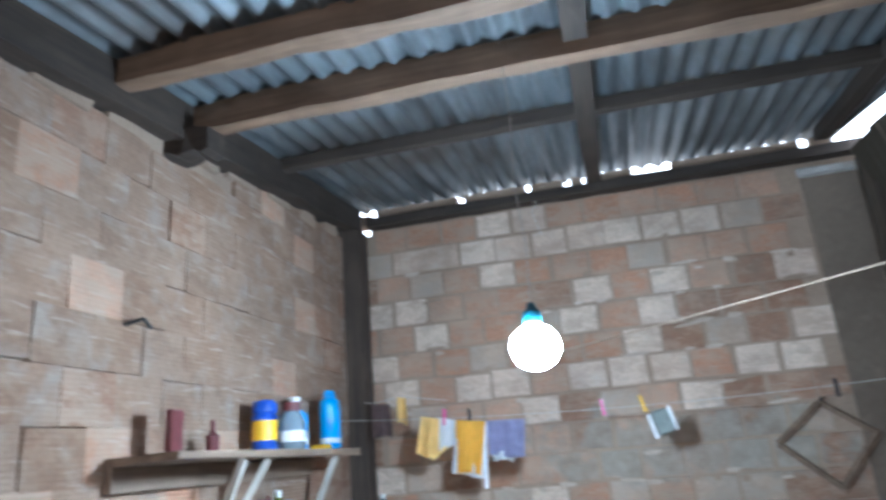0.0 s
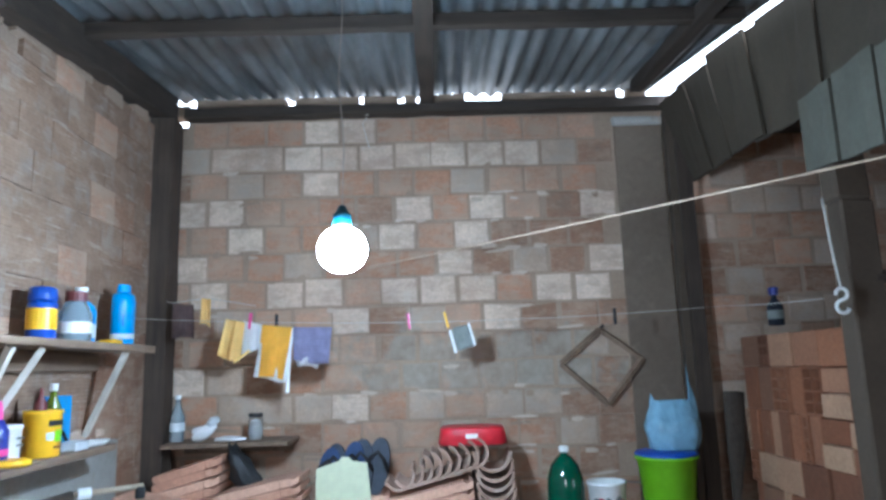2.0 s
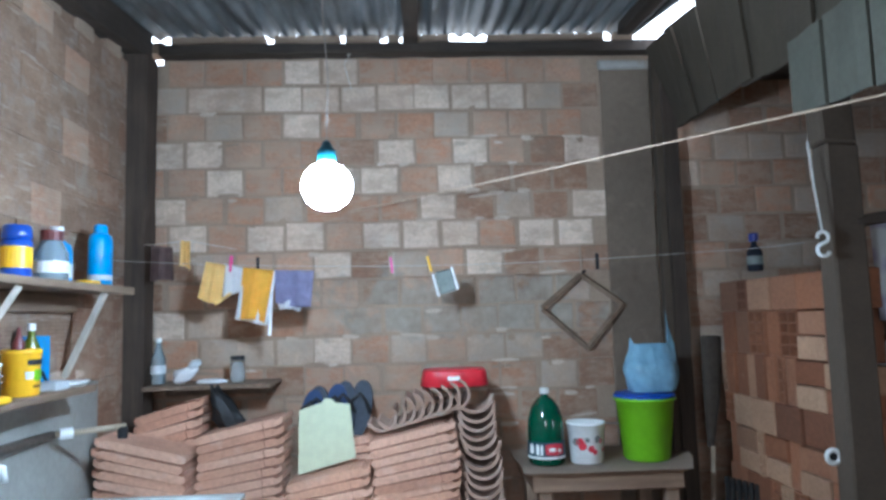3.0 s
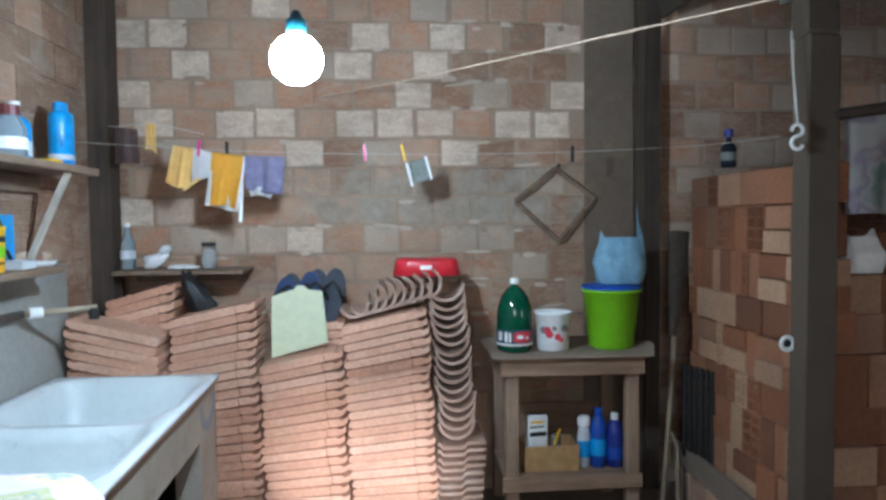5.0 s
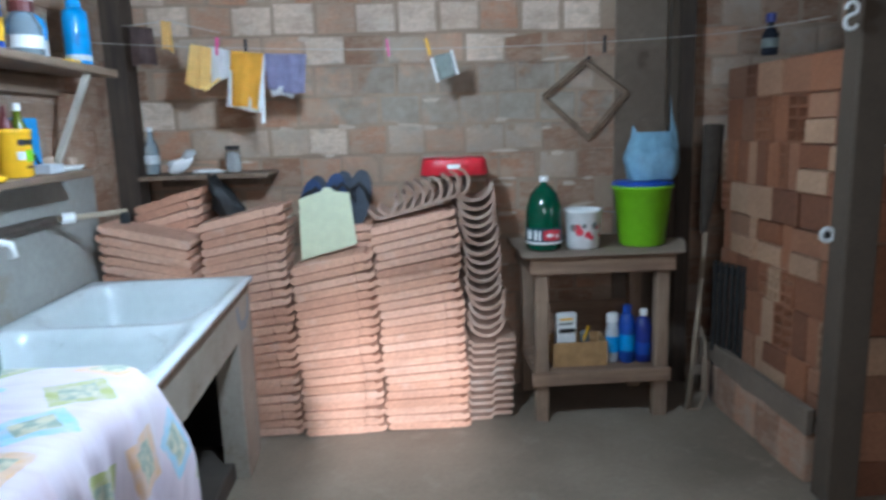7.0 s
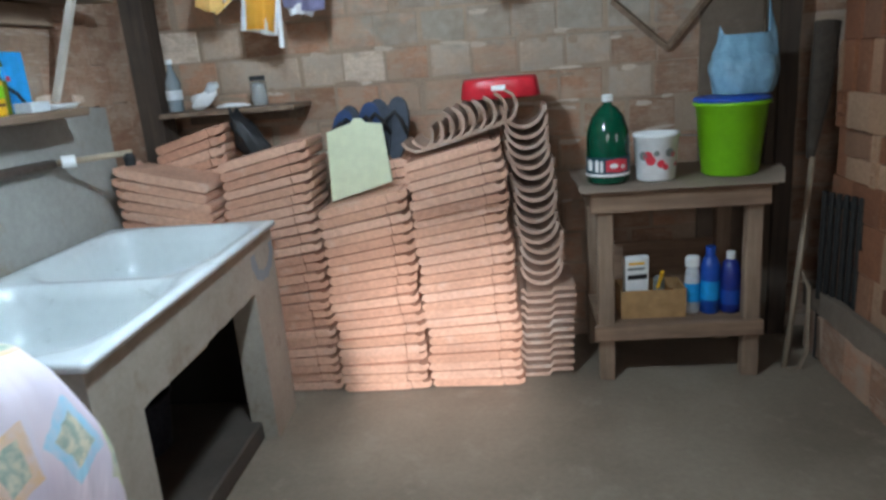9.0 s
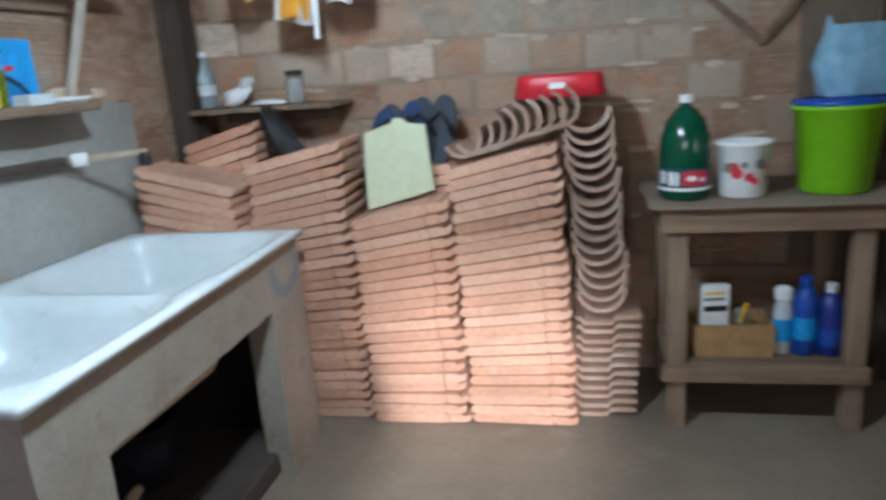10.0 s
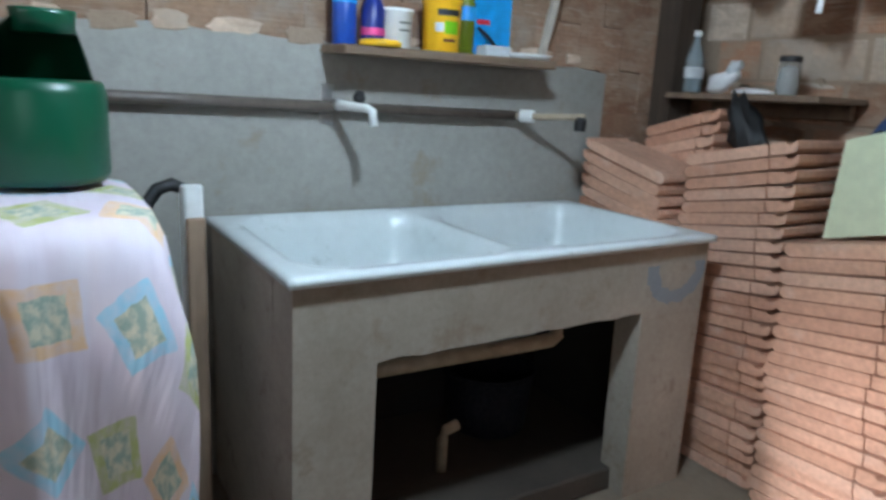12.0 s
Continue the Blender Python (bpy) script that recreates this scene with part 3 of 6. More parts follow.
part("cord", tube([(0, 0, 0.041), (-0.004, 0.02, 0.2), (0.002, 0.045, 0.36)], 0.004, 6), M_CORD, hook)
ring = solid("tie_ring", tube([(0.022 * math.cos(a), 0, 0.022 * math.sin(a)) for a in np.linspace(0, 2 * math.pi, 18)[:-1]], 0.008, 8, True), M_WHITE, (2.742, -1.255, 0.985), "white plastic ring fixed to the post", "ring", smooth=True)
part("ring_plug", lathe([(0.013, -0.004), (0.013, 0.004)], 12), M_BLACK, ring).rotation_euler = (radians(90), 0, 0)

# ---- bulb on its cord ----
lamp = thing("pendant_bulb", BULB, "lit cool-white bulb in a turquoise holder on a cord", "lamp")
part("bulb", lathe([(0.004, -0.060), (0.03, -0.055), (0.053, -0.038), (0.066, -0.012), (0.067, 0.012), (0.058, 0.036), (0.042, 0.054), (0.022, 0.062)], 24), M_BULB, lamp, "glowing white bulb", smooth=True)
part("lamp_holder", lathe([(0.024, 0.063), (0.026, 0.075), (0.026, 0.10), (0.018, 0.108), (0.010, 0.125), (0.005, 0.128)], 16), M_TEAL, lamp, "turquoise plastic holder", smooth=True)
top = roof_z(BULB[1]) - BULB[2] - 0.015
part("flex", tube([(0, 0, 0.125), (0.006, 0, 0.3), (-0.008, 0.0, 0.5), (0.004, 0.0, 0.7), (-0.004, 0, top)], 0.0016, 6), M_FLEX, lamp, "thin grey flex")
solid("slack_wire", tube([(1.0, -0.02, 2.9), (1.03, -0.09, 2.88), (1.0, -0.1, 2.82), (1.02, -0.1, 2.74), (1.03, -0.05, 2.70)], 0.0025, 6), M_CORD, label="loose thin wire on the wall plate", category="wire")

# ropes
solid("rope", tube(sag((1.02, -0.004, 2.058), (2.785, -2.26, 2.012), 0.004, 12), 0.0034, 6), M_ROPE, label="taut beige rope tied between the wall and the roof edge", category="rope")
LINE = sag((-0.04, -0.40, 1.79), (2.70, -0.40, 1.765), 0.045, 24) + sag((2.70, -0.40, 1.765), (2.74, -1.19, 1.72), 0.005, 6)[1:]
solid("clothes_line", tube(LINE, 0.0015, 5), M_CORD, label="thin clothes line along the back wall", category="line")


# ---- stacks of roof tiles ----
def flat_tile_mesh(w, depth=0.24):
    """A flat tile on edge view: a thick pan, and a thin curled lip that leaves a gap under it."""
    bm = profile_bar([(0, 0.012), (0.010, 0.002), (0.02, 0), (w * 0.76, 0), (w * 0.77, 0.004), (w * 0.77, 0.033), (w * 0.76, 0.036), (0.012, 0.036), (0.001, 0.026)], 0, depth)
    k = w * 0.775
    bm2 = profile_bar([(k, 0.004), (k + 0.012, 0.0), (w - 0.028, 0.001), (w - 0.011, 0.004), (w, 0.013), (w + 0.003, 0.031), (w - 0.003, 0.036), (w - 0.010, 0.029), (w - 0.020, 0.026), (w - 0.031, 0.027), (w - 0.038, 0.034), (k, 0.035)], 0.004, depth - 0.01)
    me = bpy.data.meshes.new("t")
    bm2.to_mesh(me)
    bm2.free()
    bm.from_mesh(me)
    return bm


def tile_stack(name, x0, w, y_front, n, z_left, z_right, lean, seed, mirror=False, z0=0.0, label="stack of clay roof tiles on the floor", depth=0.24, turn=0.0):
    rnd = random.Random(seed)
    st = thing(name, (x0, y_front, z0), label, "roof tiles", "stacks of roof tiles")
    mesh = finish("roof_tile", flat_tile_mesh(w, depth), M_TILE)
    for i in range(n):
        zl, zr = z_left * i / n, z_right * i / n
        ob = new("roof_tile", mesh)
        ob.parent = st
        a = math.atan2(zr - zl, w)
        dx = lean * i / n + rnd.uniform(-0.007, 0.007) + 0.004 * math.sin(i * 0.8 + seed)
        m = Matrix.Translation((dx, rnd.uniform(-0.009, 0.009), zl + 0.006)) @ Matrix.Rotation(-a + rnd.uniform(-0.005, 0.005), 4, "Y") @ Matrix.Rotation(rnd.uniform(-0.022, 0.022), 4, "Z")
        m = m @ Matrix.Diagonal((1, 1, max(0.8, min(1.3, ((z_left + z_right) / 2 / n - 0.003) / 0.038)), 1))
        if mirror:
            m = m @ Matrix.Translation((w, 0, 0)) @ Matrix.Diagonal((-1, 1, 1, 1))
        ob.matrix_basis = m
    return st


tile_stack("tile_stack", 0.395, 0.38, -0.52, 26, 1.0, 1.085, -0.015, 21)
tile_stack("tile_stack", 0.785, 0.37, -0.54, 20, 0.79, 0.865, -0.012, 22, label="lower stack of clay roof tiles on the floor", depth=0.21)
tile_stack("tile_stack", 1.165, 0.385, -0.53, 25, 0.955, 1.04, -0.03, 23)
tile_stack("tile_stack", 0.80, 0.34, -0.32, 23, 0.92, 0.96, 0.0, 24, depth=0.26, label="rear stack of clay roof tiles against the wall")
tile_stack("tile_stack", -0.02, 0.39, -0.60, 24, 1.03, 0.93, 0.0, 25, mirror=True, label="stack of clay roof tiles beside the sink", depth=0.22)
tile_stack("tile_stack", 0.06, 0.32, -0.37, 27, 1.07, 1.16, 0.0, 26, label="tall stack of clay roof tiles under the shelf", depth=0.2)


def half_round_mesh(r, length, wall=0.013, squash=1.0):
    n = 12
    out = [(r * math.cos(math.pi * (1 + k / n)), r * squash * math.sin(math.pi * (1 + k / n))) for k in range(n + 1)]
    inn = [((r - wall) * math.cos(math.pi * (1 + k / n)), (r - wall) * squash * math.sin(math.pi * (1 + k / n))) for k in range(n, -1, -1)]
    return profile_bar(out + inn, 0, length)


ridge_mesh = finish("ridge_tile", half_round_mesh(0.088, 0.26), M_RIDGE)
rstack = thing("ridge_tile_stack", (1.63, -0.44, 0.0), "column of half-round ridge tiles nested on flat tiles", "roof tiles", "stacks of roof tiles")
rnd = random.Random(31)
zz = 0.50
for i in range(16):
    ob = new("ridge_tile", ridge_mesh)
    ob.parent = rstack
    ob.matrix_basis = Matrix.Translation((0.02 - 0.05 * i / 16 + rnd.uniform(-0.008, 0.008), rnd.uniform(-0.01, 0.01), zz)) @ Matrix.Rotation(rnd.uniform(-0.12, 0.05), 4, "Y") @ Matrix.Rotation(rnd.uniform(-0.05, 0.05), 4, "Z")
    zz += 0.043 + rnd.uniform(-0.004, 0.006)


def wave_tile_mesh(w, depth):
    n = 18
    top = [(w * k / n, 0.016 + 0.010 * math.tanh(8 * math.sin(2 * math.pi * k / n + 2.6))) for k in range(n + 1)]
    low = [(x, z - 0.015) for x, z in reversed(top)]
    return profile_bar(top + low, 0, depth)


wstack = thing("wave_tile_stack", (1.535, -0.45, 0.0), "low stack of channelled clay tiles on the floor", "roof tiles", "stacks of roof tiles")
wm = finish("wave_tile", wave_tile_mesh(0.225, 0.3), M_RIDGE)
for i in range(11):
    ob = new("wave_tile", wm)
    ob.parent = wstack
    ob.matrix_basis = Matrix.Translation((rnd.uniform(-0.004, 0.004) + 0.002 * i, rnd.uniform(-0.006, 0.006), 0.012 + 0.0365 * i)) @ Matrix.Rotation(-0.01, 4, "Y")
# ridge tiles lying in a row on top of the stack
rrow = thing("ridge_tile_row", (1.15, -0.47, 1.0), "row of half-round ridge tiles leaning on each other", "roof tiles", "stacks of roof tiles")
small = finish("ridge_tile", half_round_mesh(0.07, 0.25, 0.012), M_RIDGE)
for i in range(9):
    ob = new("ridge_tile", small)
    ob.parent = rrow
    t = i / 8
    ob.matrix_basis = Matrix.Translation((0.03 + 0.33 * t, rnd.uniform(-0.01, 0.01), 0.06 + 0.085 * t)) @ Matrix.Rotation(rnd.uniform(-0.1, 0.1) - 0.9 - (0.35 if i > 1 else -0.5), 4, "Y")


# ---- work table ----
table = thing("work_table", (0, 0, 0), "rough pale wooden work table with a low shelf", "table")
TY0, TY1 = -0.52, -0.06
for x in (1.865, 2.43):
    for y in (TY0 + 0.02, TY1 - 0.06):
        part("leg", box(x, x + 0.062, y, y + 0.055, 0, 0.79, 0.004, 0.003), M_TABLEZ, table)
part("apron", box(1.835, 2.508, TY0 - 0.005, TY0 + 0.018, 0.715, 0.79, 0.004, 0.003), M_TABLEX, table)
part("side_apron", box(1.84, 1.862, TY0 + 0.02, TY1, 0.715, 0.79, 0.003), M_TABLEX, table)
part("side_apron", box(2.494, 2.514, TY0 + 0.02, TY1, 0.715, 0.79, 0.003), M_TABLEX, table)
part("tabletop", box(1.805, 2.525, TY0 - 0.018, TY1 + 0.03, 0.791, 0.8095, 0.004, 0.0015), M_TABLEX, table)
part("front_rail", box(1.845, 2.50, TY0 - 0.006, TY0 + 0.018, 0.185, 0.25, 0.004, 0.003), M_TABLEX, table)
part("back_panel", box(1.9, 2.5, TY1 - 0.005, TY1 + 0.008, 0.25, 0.47, 0.003), M_TABLEX, table)
part("low_shelf", box(1.86, 2.49, TY0 + 0.02, TY1, 0.225, 0.247, 0.003), M_TABLEX, table)


# ---- twin laundry sink ----
SX0, SX1, SY0, SY1, SZ = LEFT + 0.01, 0.605, -1.925, -0.648, 0.768


def sink_tub():
    bm = bmesh.new()
    nx, ny = 36, 72
    top, under = [], []
    for i in range(nx + 1):
        u = i / nx
        ra, rb = [], []
        for j in range(ny + 1):
            v = j / ny
            y = SY0 - 0.012 + (SY1 - SY0 + 0.022) * v
            # the rim hangs further over the base at the near end
            x = SX0 + (SX1 + 0.057 - 0.040 * v - SX0) * u
            d = 0.0
            for c, half in ((0.265, 0.222), (0.735, 0.222)):
                p = abs((u - 0.50) / 0.435) ** 5 + abs((v - c) / half) ** 5
                d = max(d, min(1.0, max(0.0, 1.0 - p) * 1.2))
            deep = 0.19 * (d * d * (3 - 2 * d)) ** 0.75
            if abs(v - 0.5) < 0.05:
                deep = max(deep, 0.022 * max(0.0, 1 - abs((u - 0.5) / 0.42) ** 6))
            edge = 0.004 if (u < 0.02 or u > 0.98 or v < 0.01 or v > 0.99) else 0.0
            ra.append(bm.verts.new((x, y, SZ + 0.028 - deep - edge)))
            rb.append(bm.verts.new((x, y, SZ + 0.006 - deep)))
        top.append(ra)
        under.append(rb)
    for i in range(nx):
        for j in range(ny):
            bm.faces.new((top[i][j], top[i + 1][j], top[i + 1][j + 1], top[i][j + 1]))
            bm.faces.new((under[i][j], under[i][j + 1], under[i + 1][j + 1], under[i + 1][j]))
    for j in range(ny):
        bm.faces.new((top[0][j], top[0][j + 1], under[0][j + 1], under[0][j]))
        bm.faces.new((top[nx][j], top[nx][j + 1], under[nx][j + 1], under[nx][j]))
    for i in range(nx):
        bm.faces.new((top[i][0], top[i + 1][0], under[i + 1][0], under[i][0]))
        bm.faces.new((top[i][ny], top[i + 1][ny], under[i + 1][ny], under[i][ny]))
    return bm


sink = thing("laundry_sink", (0, 0, 0), "twin-bowl pale resin laundry sink on a cement base", "sink")
part("tub", sink_tub(), M_TUB, sink, "pale bluish-white twin tub", smooth=True)
bm = bmesh.new()
rnd = random.Random(8)
OY0, OY1, OZ = -1.735, -0.905, 0.585
cols = [(SY0, 0.0), (SY0 + 0.03, 0.0), (SY0 + 0.032, 0.0), (OY0 - 0.008, 0.0)] + [(OY0 + (OY1 - OY0) * k / 14, OZ + 0.002 * math.sin(k * 1.9) + rnd.uniform(-0.003, 0.003)) for k in range(15)] + [(OY1 + 0.008, 0.0), (SY1 - 0.032, 0.0), (SY1 - 0.03, 0.0), (SY1, 0.0)]
grid = []
for y, zb in cols:
    xf = SX1 + 0.038 * (SY1 - y) / (SY1 - SY0)
    xi = SX1 - 0.088 if y < SY0 + 0.031 or y > SY1 - 0.031 else xf - 0.022
    grid.append([bm.verts.new((x, y, z)) for x, z in ((xf, zb), (xf, SZ + 0.001), (xi, SZ + 0.001), (xi, 0.605), (SX1 - 0.09, 0.605), (SX1 - 0.09, zb))])
for g0, g1 in zip(grid, grid[1:]):
    for k in range(6):
        bm.faces.new((g0[k], g0[(k + 1) % 6], g1[(k + 1) % 6], g1[k]))
bm.faces.new(grid[0])
bm.faces.new(grid[-1])
part("front_wall", bm, M_SINKBODY, sink, "grey cement front with a square opening")
for ya, side in ((SY0, 1), (SY1, -1)):
    bm = bmesh.new()
    ends = [[bm.verts.new((x, ya + side * dy, z)) for dy, z in ((0, 0), (0.08, 0), (0.08, 0.60), (0.03, 0.61), (0.03, SZ + 0.001), (0, SZ + 0.001))] for x in (SX0, SX1 - 0.091)]
    for k in range(6):
        bm.faces.new((ends[0][k], ends[0][(k + 1) % 6], ends[1][(k + 1) % 6], ends[1][k]))
    bm.faces.new(ends[0])
    bm.faces.new(ends[1])
    part("side_wall", bm, M_SINKBODY, sink)
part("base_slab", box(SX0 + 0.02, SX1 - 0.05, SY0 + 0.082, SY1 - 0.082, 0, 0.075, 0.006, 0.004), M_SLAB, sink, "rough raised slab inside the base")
# panels added only to make the inside of the base look unlit
part("inner_back", box(SX0 + 0.002, SX0 + 0.018, SY0 + 0.082, SY1 - 0.082, 0.0, 0.56), M_INNERSHADE, sink, "near-black panel, painted shade inside the base")
part("inner_side", box(SX0 + 0.02, SX1 - 0.1, SY1 - 0.098, SY1 - 0.0825, 0.077, 0.56), M_INNERSHADE, sink)
part("inner_side", box(SX0 + 0.02, SX1 - 0.1, SY0 + 0.0825, SY0 + 0.098, 0.077, 0.56), M_INNERSHADE, sink)
part("waste_pipe", tube([(0.50, OY0 - 0.07, 0.505), (0.50, -1.25, 0.50), (0.50, -1.135, 0.50), (0.50, -1.112, 0.512), (0.50, -1.108, 0.575)], 0.021, 10), M_PVCW, sink, "tan plastic waste pipe", smooth=True)
part("floor_pipe", tube([(0.34, -1.37, 0.07), (0.34, -1.37, 0.175), (0.34, -1.36, 0.2), (0.34, -1.32, 0.21)], 0.017, 10), M_PVCW, sink, "short tan stub pipe", smooth=True)


# ---- pipe and taps over the sink ----
pipe = thing("water_pipe", (0, 0, 0), "brown plastic water pipe with white tap on the wall", "pipe")
part("pipe_run", tube([(LEFT + 0.035, -3.6, 1.12), (LEFT + 0.035, -2.2, 1.108), (LEFT + 0.035, -0.93, 1.095)], 0.0165, 10), M_PVC, pipe, smooth=True)
part("thin_pipe", tube([(LEFT + 0.04, -0.93, 1.095), (LEFT + 0.16, -0.86, 1.10), (LEFT + 0.26, -0.82, 1.105)], 0.011, 8), M_PVCW, pipe, "thin pale pipe end", smooth=True)
part("collar", lathe([(0.021, -0.022), (0.021, 0.022)], 12), M_WHITE, pipe, "white joint").matrix_basis = pose(LEFT + 0.075, -0.905, 1.097, 90, 0, -55)
part("valve", lathe([(0.018, -0.03), (0.02, 0.0), (0.014, 0.014)], 12), M_BLACK, pipe, "black valve knob").matrix_basis = pose(LEFT + 0.25, -0.825, 1.09)
tap = part("tap", tube([(LEFT + 0.04, -1.57, 1.108), (LEFT + 0.09, -1.57, 1.108), (LEFT + 0.19, -1.545, 1.105), (LEFT + 0.215, -1.54, 1.098), (LEFT + 0.22, -1.538, 1.06)], [0.017, 0.014, 0.012, 0.012, 0.012], 10), M_WHITE, pipe, "white plastic tap", smooth=True)
part("tap_knob", lathe([(0.016, 0), (0.02, 0.012), (0.012, 0.03)], 10), M_BLACK, tap, "black tap handle").matrix_basis = pose(LEFT + 0.055, -1.51, 1.12, 0, 20, 0)
br = part("pipe_clip", box(LEFT, LEFT + 0.01, -1.61, -1.57, 1.05, 1.165, 0.002), M_STEEL, pipe, "galvanised strap clip")


# ---- shelves ----
def batten(parent, p, q, w=0.02, mat=None):
    return part("brace", tube([p, q], w * 0.72, 4), mat or M_BRACE, parent, "pale painted batten")


up = thing("upper_shelf", (0, 0, 0), "wide wooden wall shelf on pale battens", "shelf")
part("board", box(LEFT + 0.005, 0.185, -2.0, -0.69, 1.622, 1.648, 0.004, 0.005), M_SHELF, up)
part("back_rail", box(LEFT + 0.002, LEFT + 0.03, -2.0, -0.75, 1.55, 1.62, 0.003), M_SHELF, up)
for ya, yb in ((-0.89, -0.82), (-1.46, -1.50), (-1.62, -1.55)):
    batten(up, (0.15, ya, 1.62), (LEFT + 0.02, yb, 1.30))
low = thing("lower_shelf", (0, 0, 0), "short dark wooden wall shelf over the sink", "shelf")
part("board", box(LEFT + 0.006, 0.125, -1.61, -0.875, 1.25, 1.272, 0.004, 0.004), M_SHELF, low)
sh2 = thing("corner_shelf", (0, 0, 0), "dark wooden corner shelf over the tile stacks", "shelf")
part("board", box(0.06, 0.655, -0.30, -0.02, 1.185, 1.208, 0.004, 0.004), M_SHELF, sh2)
part("rail", box(0.08, 0.62, -0.05, -0.02, 1.135, 1.184, 0.003), M_SHELF, sh2)


# ---- covered machine table with patterned cloth ----
def cloth_material():
    m, nt, b = material("patterned_tablecloth")
    uv = nt.nodes.new("ShaderNodeUVMap").outputs[0]
    mp = nt.nodes.new("ShaderNodeMapping")
    mp.inputs["Scale"].default_value = (1 / 0.205, 1 / 0.145, 1)
    mp.inputs["Location"].default_value = (0.548, 0.0855, 0)
    nt.links.new(uv, mp.inputs["Vector"])
    fl = nt.nodes.new("ShaderNodeVectorMath")
    fl.operation = "FLOOR"
    nt.links.new(mp.outputs[0], fl.inputs[0])
    fr = nt.nodes.new("ShaderNodeVectorMath")
    fr.operation = "FRACTION"
    nt.links.new(mp.outputs[0], fr.inputs[0])
    wn_ = nt.nodes.new("ShaderNodeTexWhiteNoise")
    nt.links.new(fl.outputs[0], wn_.inputs["Vector"])
    sep = nt.nodes.new("ShaderNodeSeparateXYZ")

    def op(kind, a, c=None):
        n = nt.nodes.new("ShaderNodeMath")
        n.operation = kind
        for s_, v in zip(n.inputs, (a, c)):
            if v is None:
                continue
            if isinstance(v, (int, float)):
                s_.default_value = v
            else:
                nt.links.new(v, s_)
        return n.outputs[0]

    centred = nt.nodes.new("ShaderNodeVectorMath")
    centred.operation = "MULTIPLY_ADD"
    nt.links.new(fr.outputs[0], centred.inputs[0])
    centred.inputs[1].default_value = (0.205, 0.145, 0.0)
    centred.inputs[2].default_value = (-0.1025, -0.0725, 0.0)
    spin = nt.nodes.new("ShaderNodeVectorRotate")
    spin.rotation_type = "Z_AXIS"
    nt.links.new(centred.outputs[0], spin.inputs["Vector"])
    nt.links.new(op("MULTIPLY", wn_.outputs["Value"], 1.5), spin.inputs["Angle"])
    nt.links.new(spin.outputs[0], sep.inputs[0])
    wob = op("MULTIPLY", op("SUBTRACT", noise_fac(nt, uv, 16, 3), 0.5), 0.018)
    ax = op("ABSOLUTE", op("ADD", sep.outputs[0], wob))
    ay = op("ABSOLUTE", op("ADD", sep.outputs[1], wob))
    d = op("MAXIMUM", ax, ay)
    soft_ = ramp(nt, noise_fac(nt, uv, 30, 4), [(0.3, (0.30, 0.30, 0.30)), (0.6, (0.85, 0.85, 0.85))])
    big = op("MULTIPLY", op("LESS_THAN", d, 0.053), soft_)
    small_ = op("LESS_THAN", d, 0.033)
    sep2 = nt.nodes.new("ShaderNodeSeparateXYZ")
    nt.links.new(fl.outputs[0], sep2.inputs[0])
    turn_ = op("FRACT", op("ADD", op("MULTIPLY", op("ADD", sep2.outputs[0], op("MULTIPLY", sep2.outputs[1], 1.0)), 1.0 / 3.0), 0.1))
    present = op("GREATER_THAN", wn_.outputs["Value"], 0.03)
    tint = ramp(nt, turn_, [(0.0, (0.80, 0.50, 0.24)), (0.3, (0.30, 0.62, 0.76)), (0.65, (0.42, 0.46, 0.10))])
    tint.node.color_ramp.interpolation = "CONSTANT"
    inner = ramp(nt, noise_fac(nt, uv, 42, 5), [(0.42, (0.33, 0.40, 0.33)), (0.58, (0.66, 0.60, 0.45))])
    ground_ = ramp(nt, noise_fac(nt, uv, 6, 3), [(0.3, (0.68, 0.56, 0.64)), (0.7, (0.78, 0.69, 0.74))])
    col = mix(nt, op("MULTIPLY", big, present), ground_, tint)
    col = mix(nt, op("MULTIPLY", small_, present), col, inner)
    nt.links.new(col, b.inputs["Base Color"])
    b.inputs["Roughness"].default_value = 0.75
    crease = nt.nodes.new("ShaderNodeMapping")
    crease.inputs["Scale"].default_value = (3.0, 14.0, 1)
    nt.links.new(uv, crease.inputs["Vector"])
    bump(nt, b, noise_fac(nt, crease.outputs[0], 1.3, 2, 0.45), 0.5, 0.03)
    return m


M_CLOTH = cloth_material()
CX0, CX1, CY0, CY1, CZ = 0.24, 0.785, -2.92, -2.175, 0.955


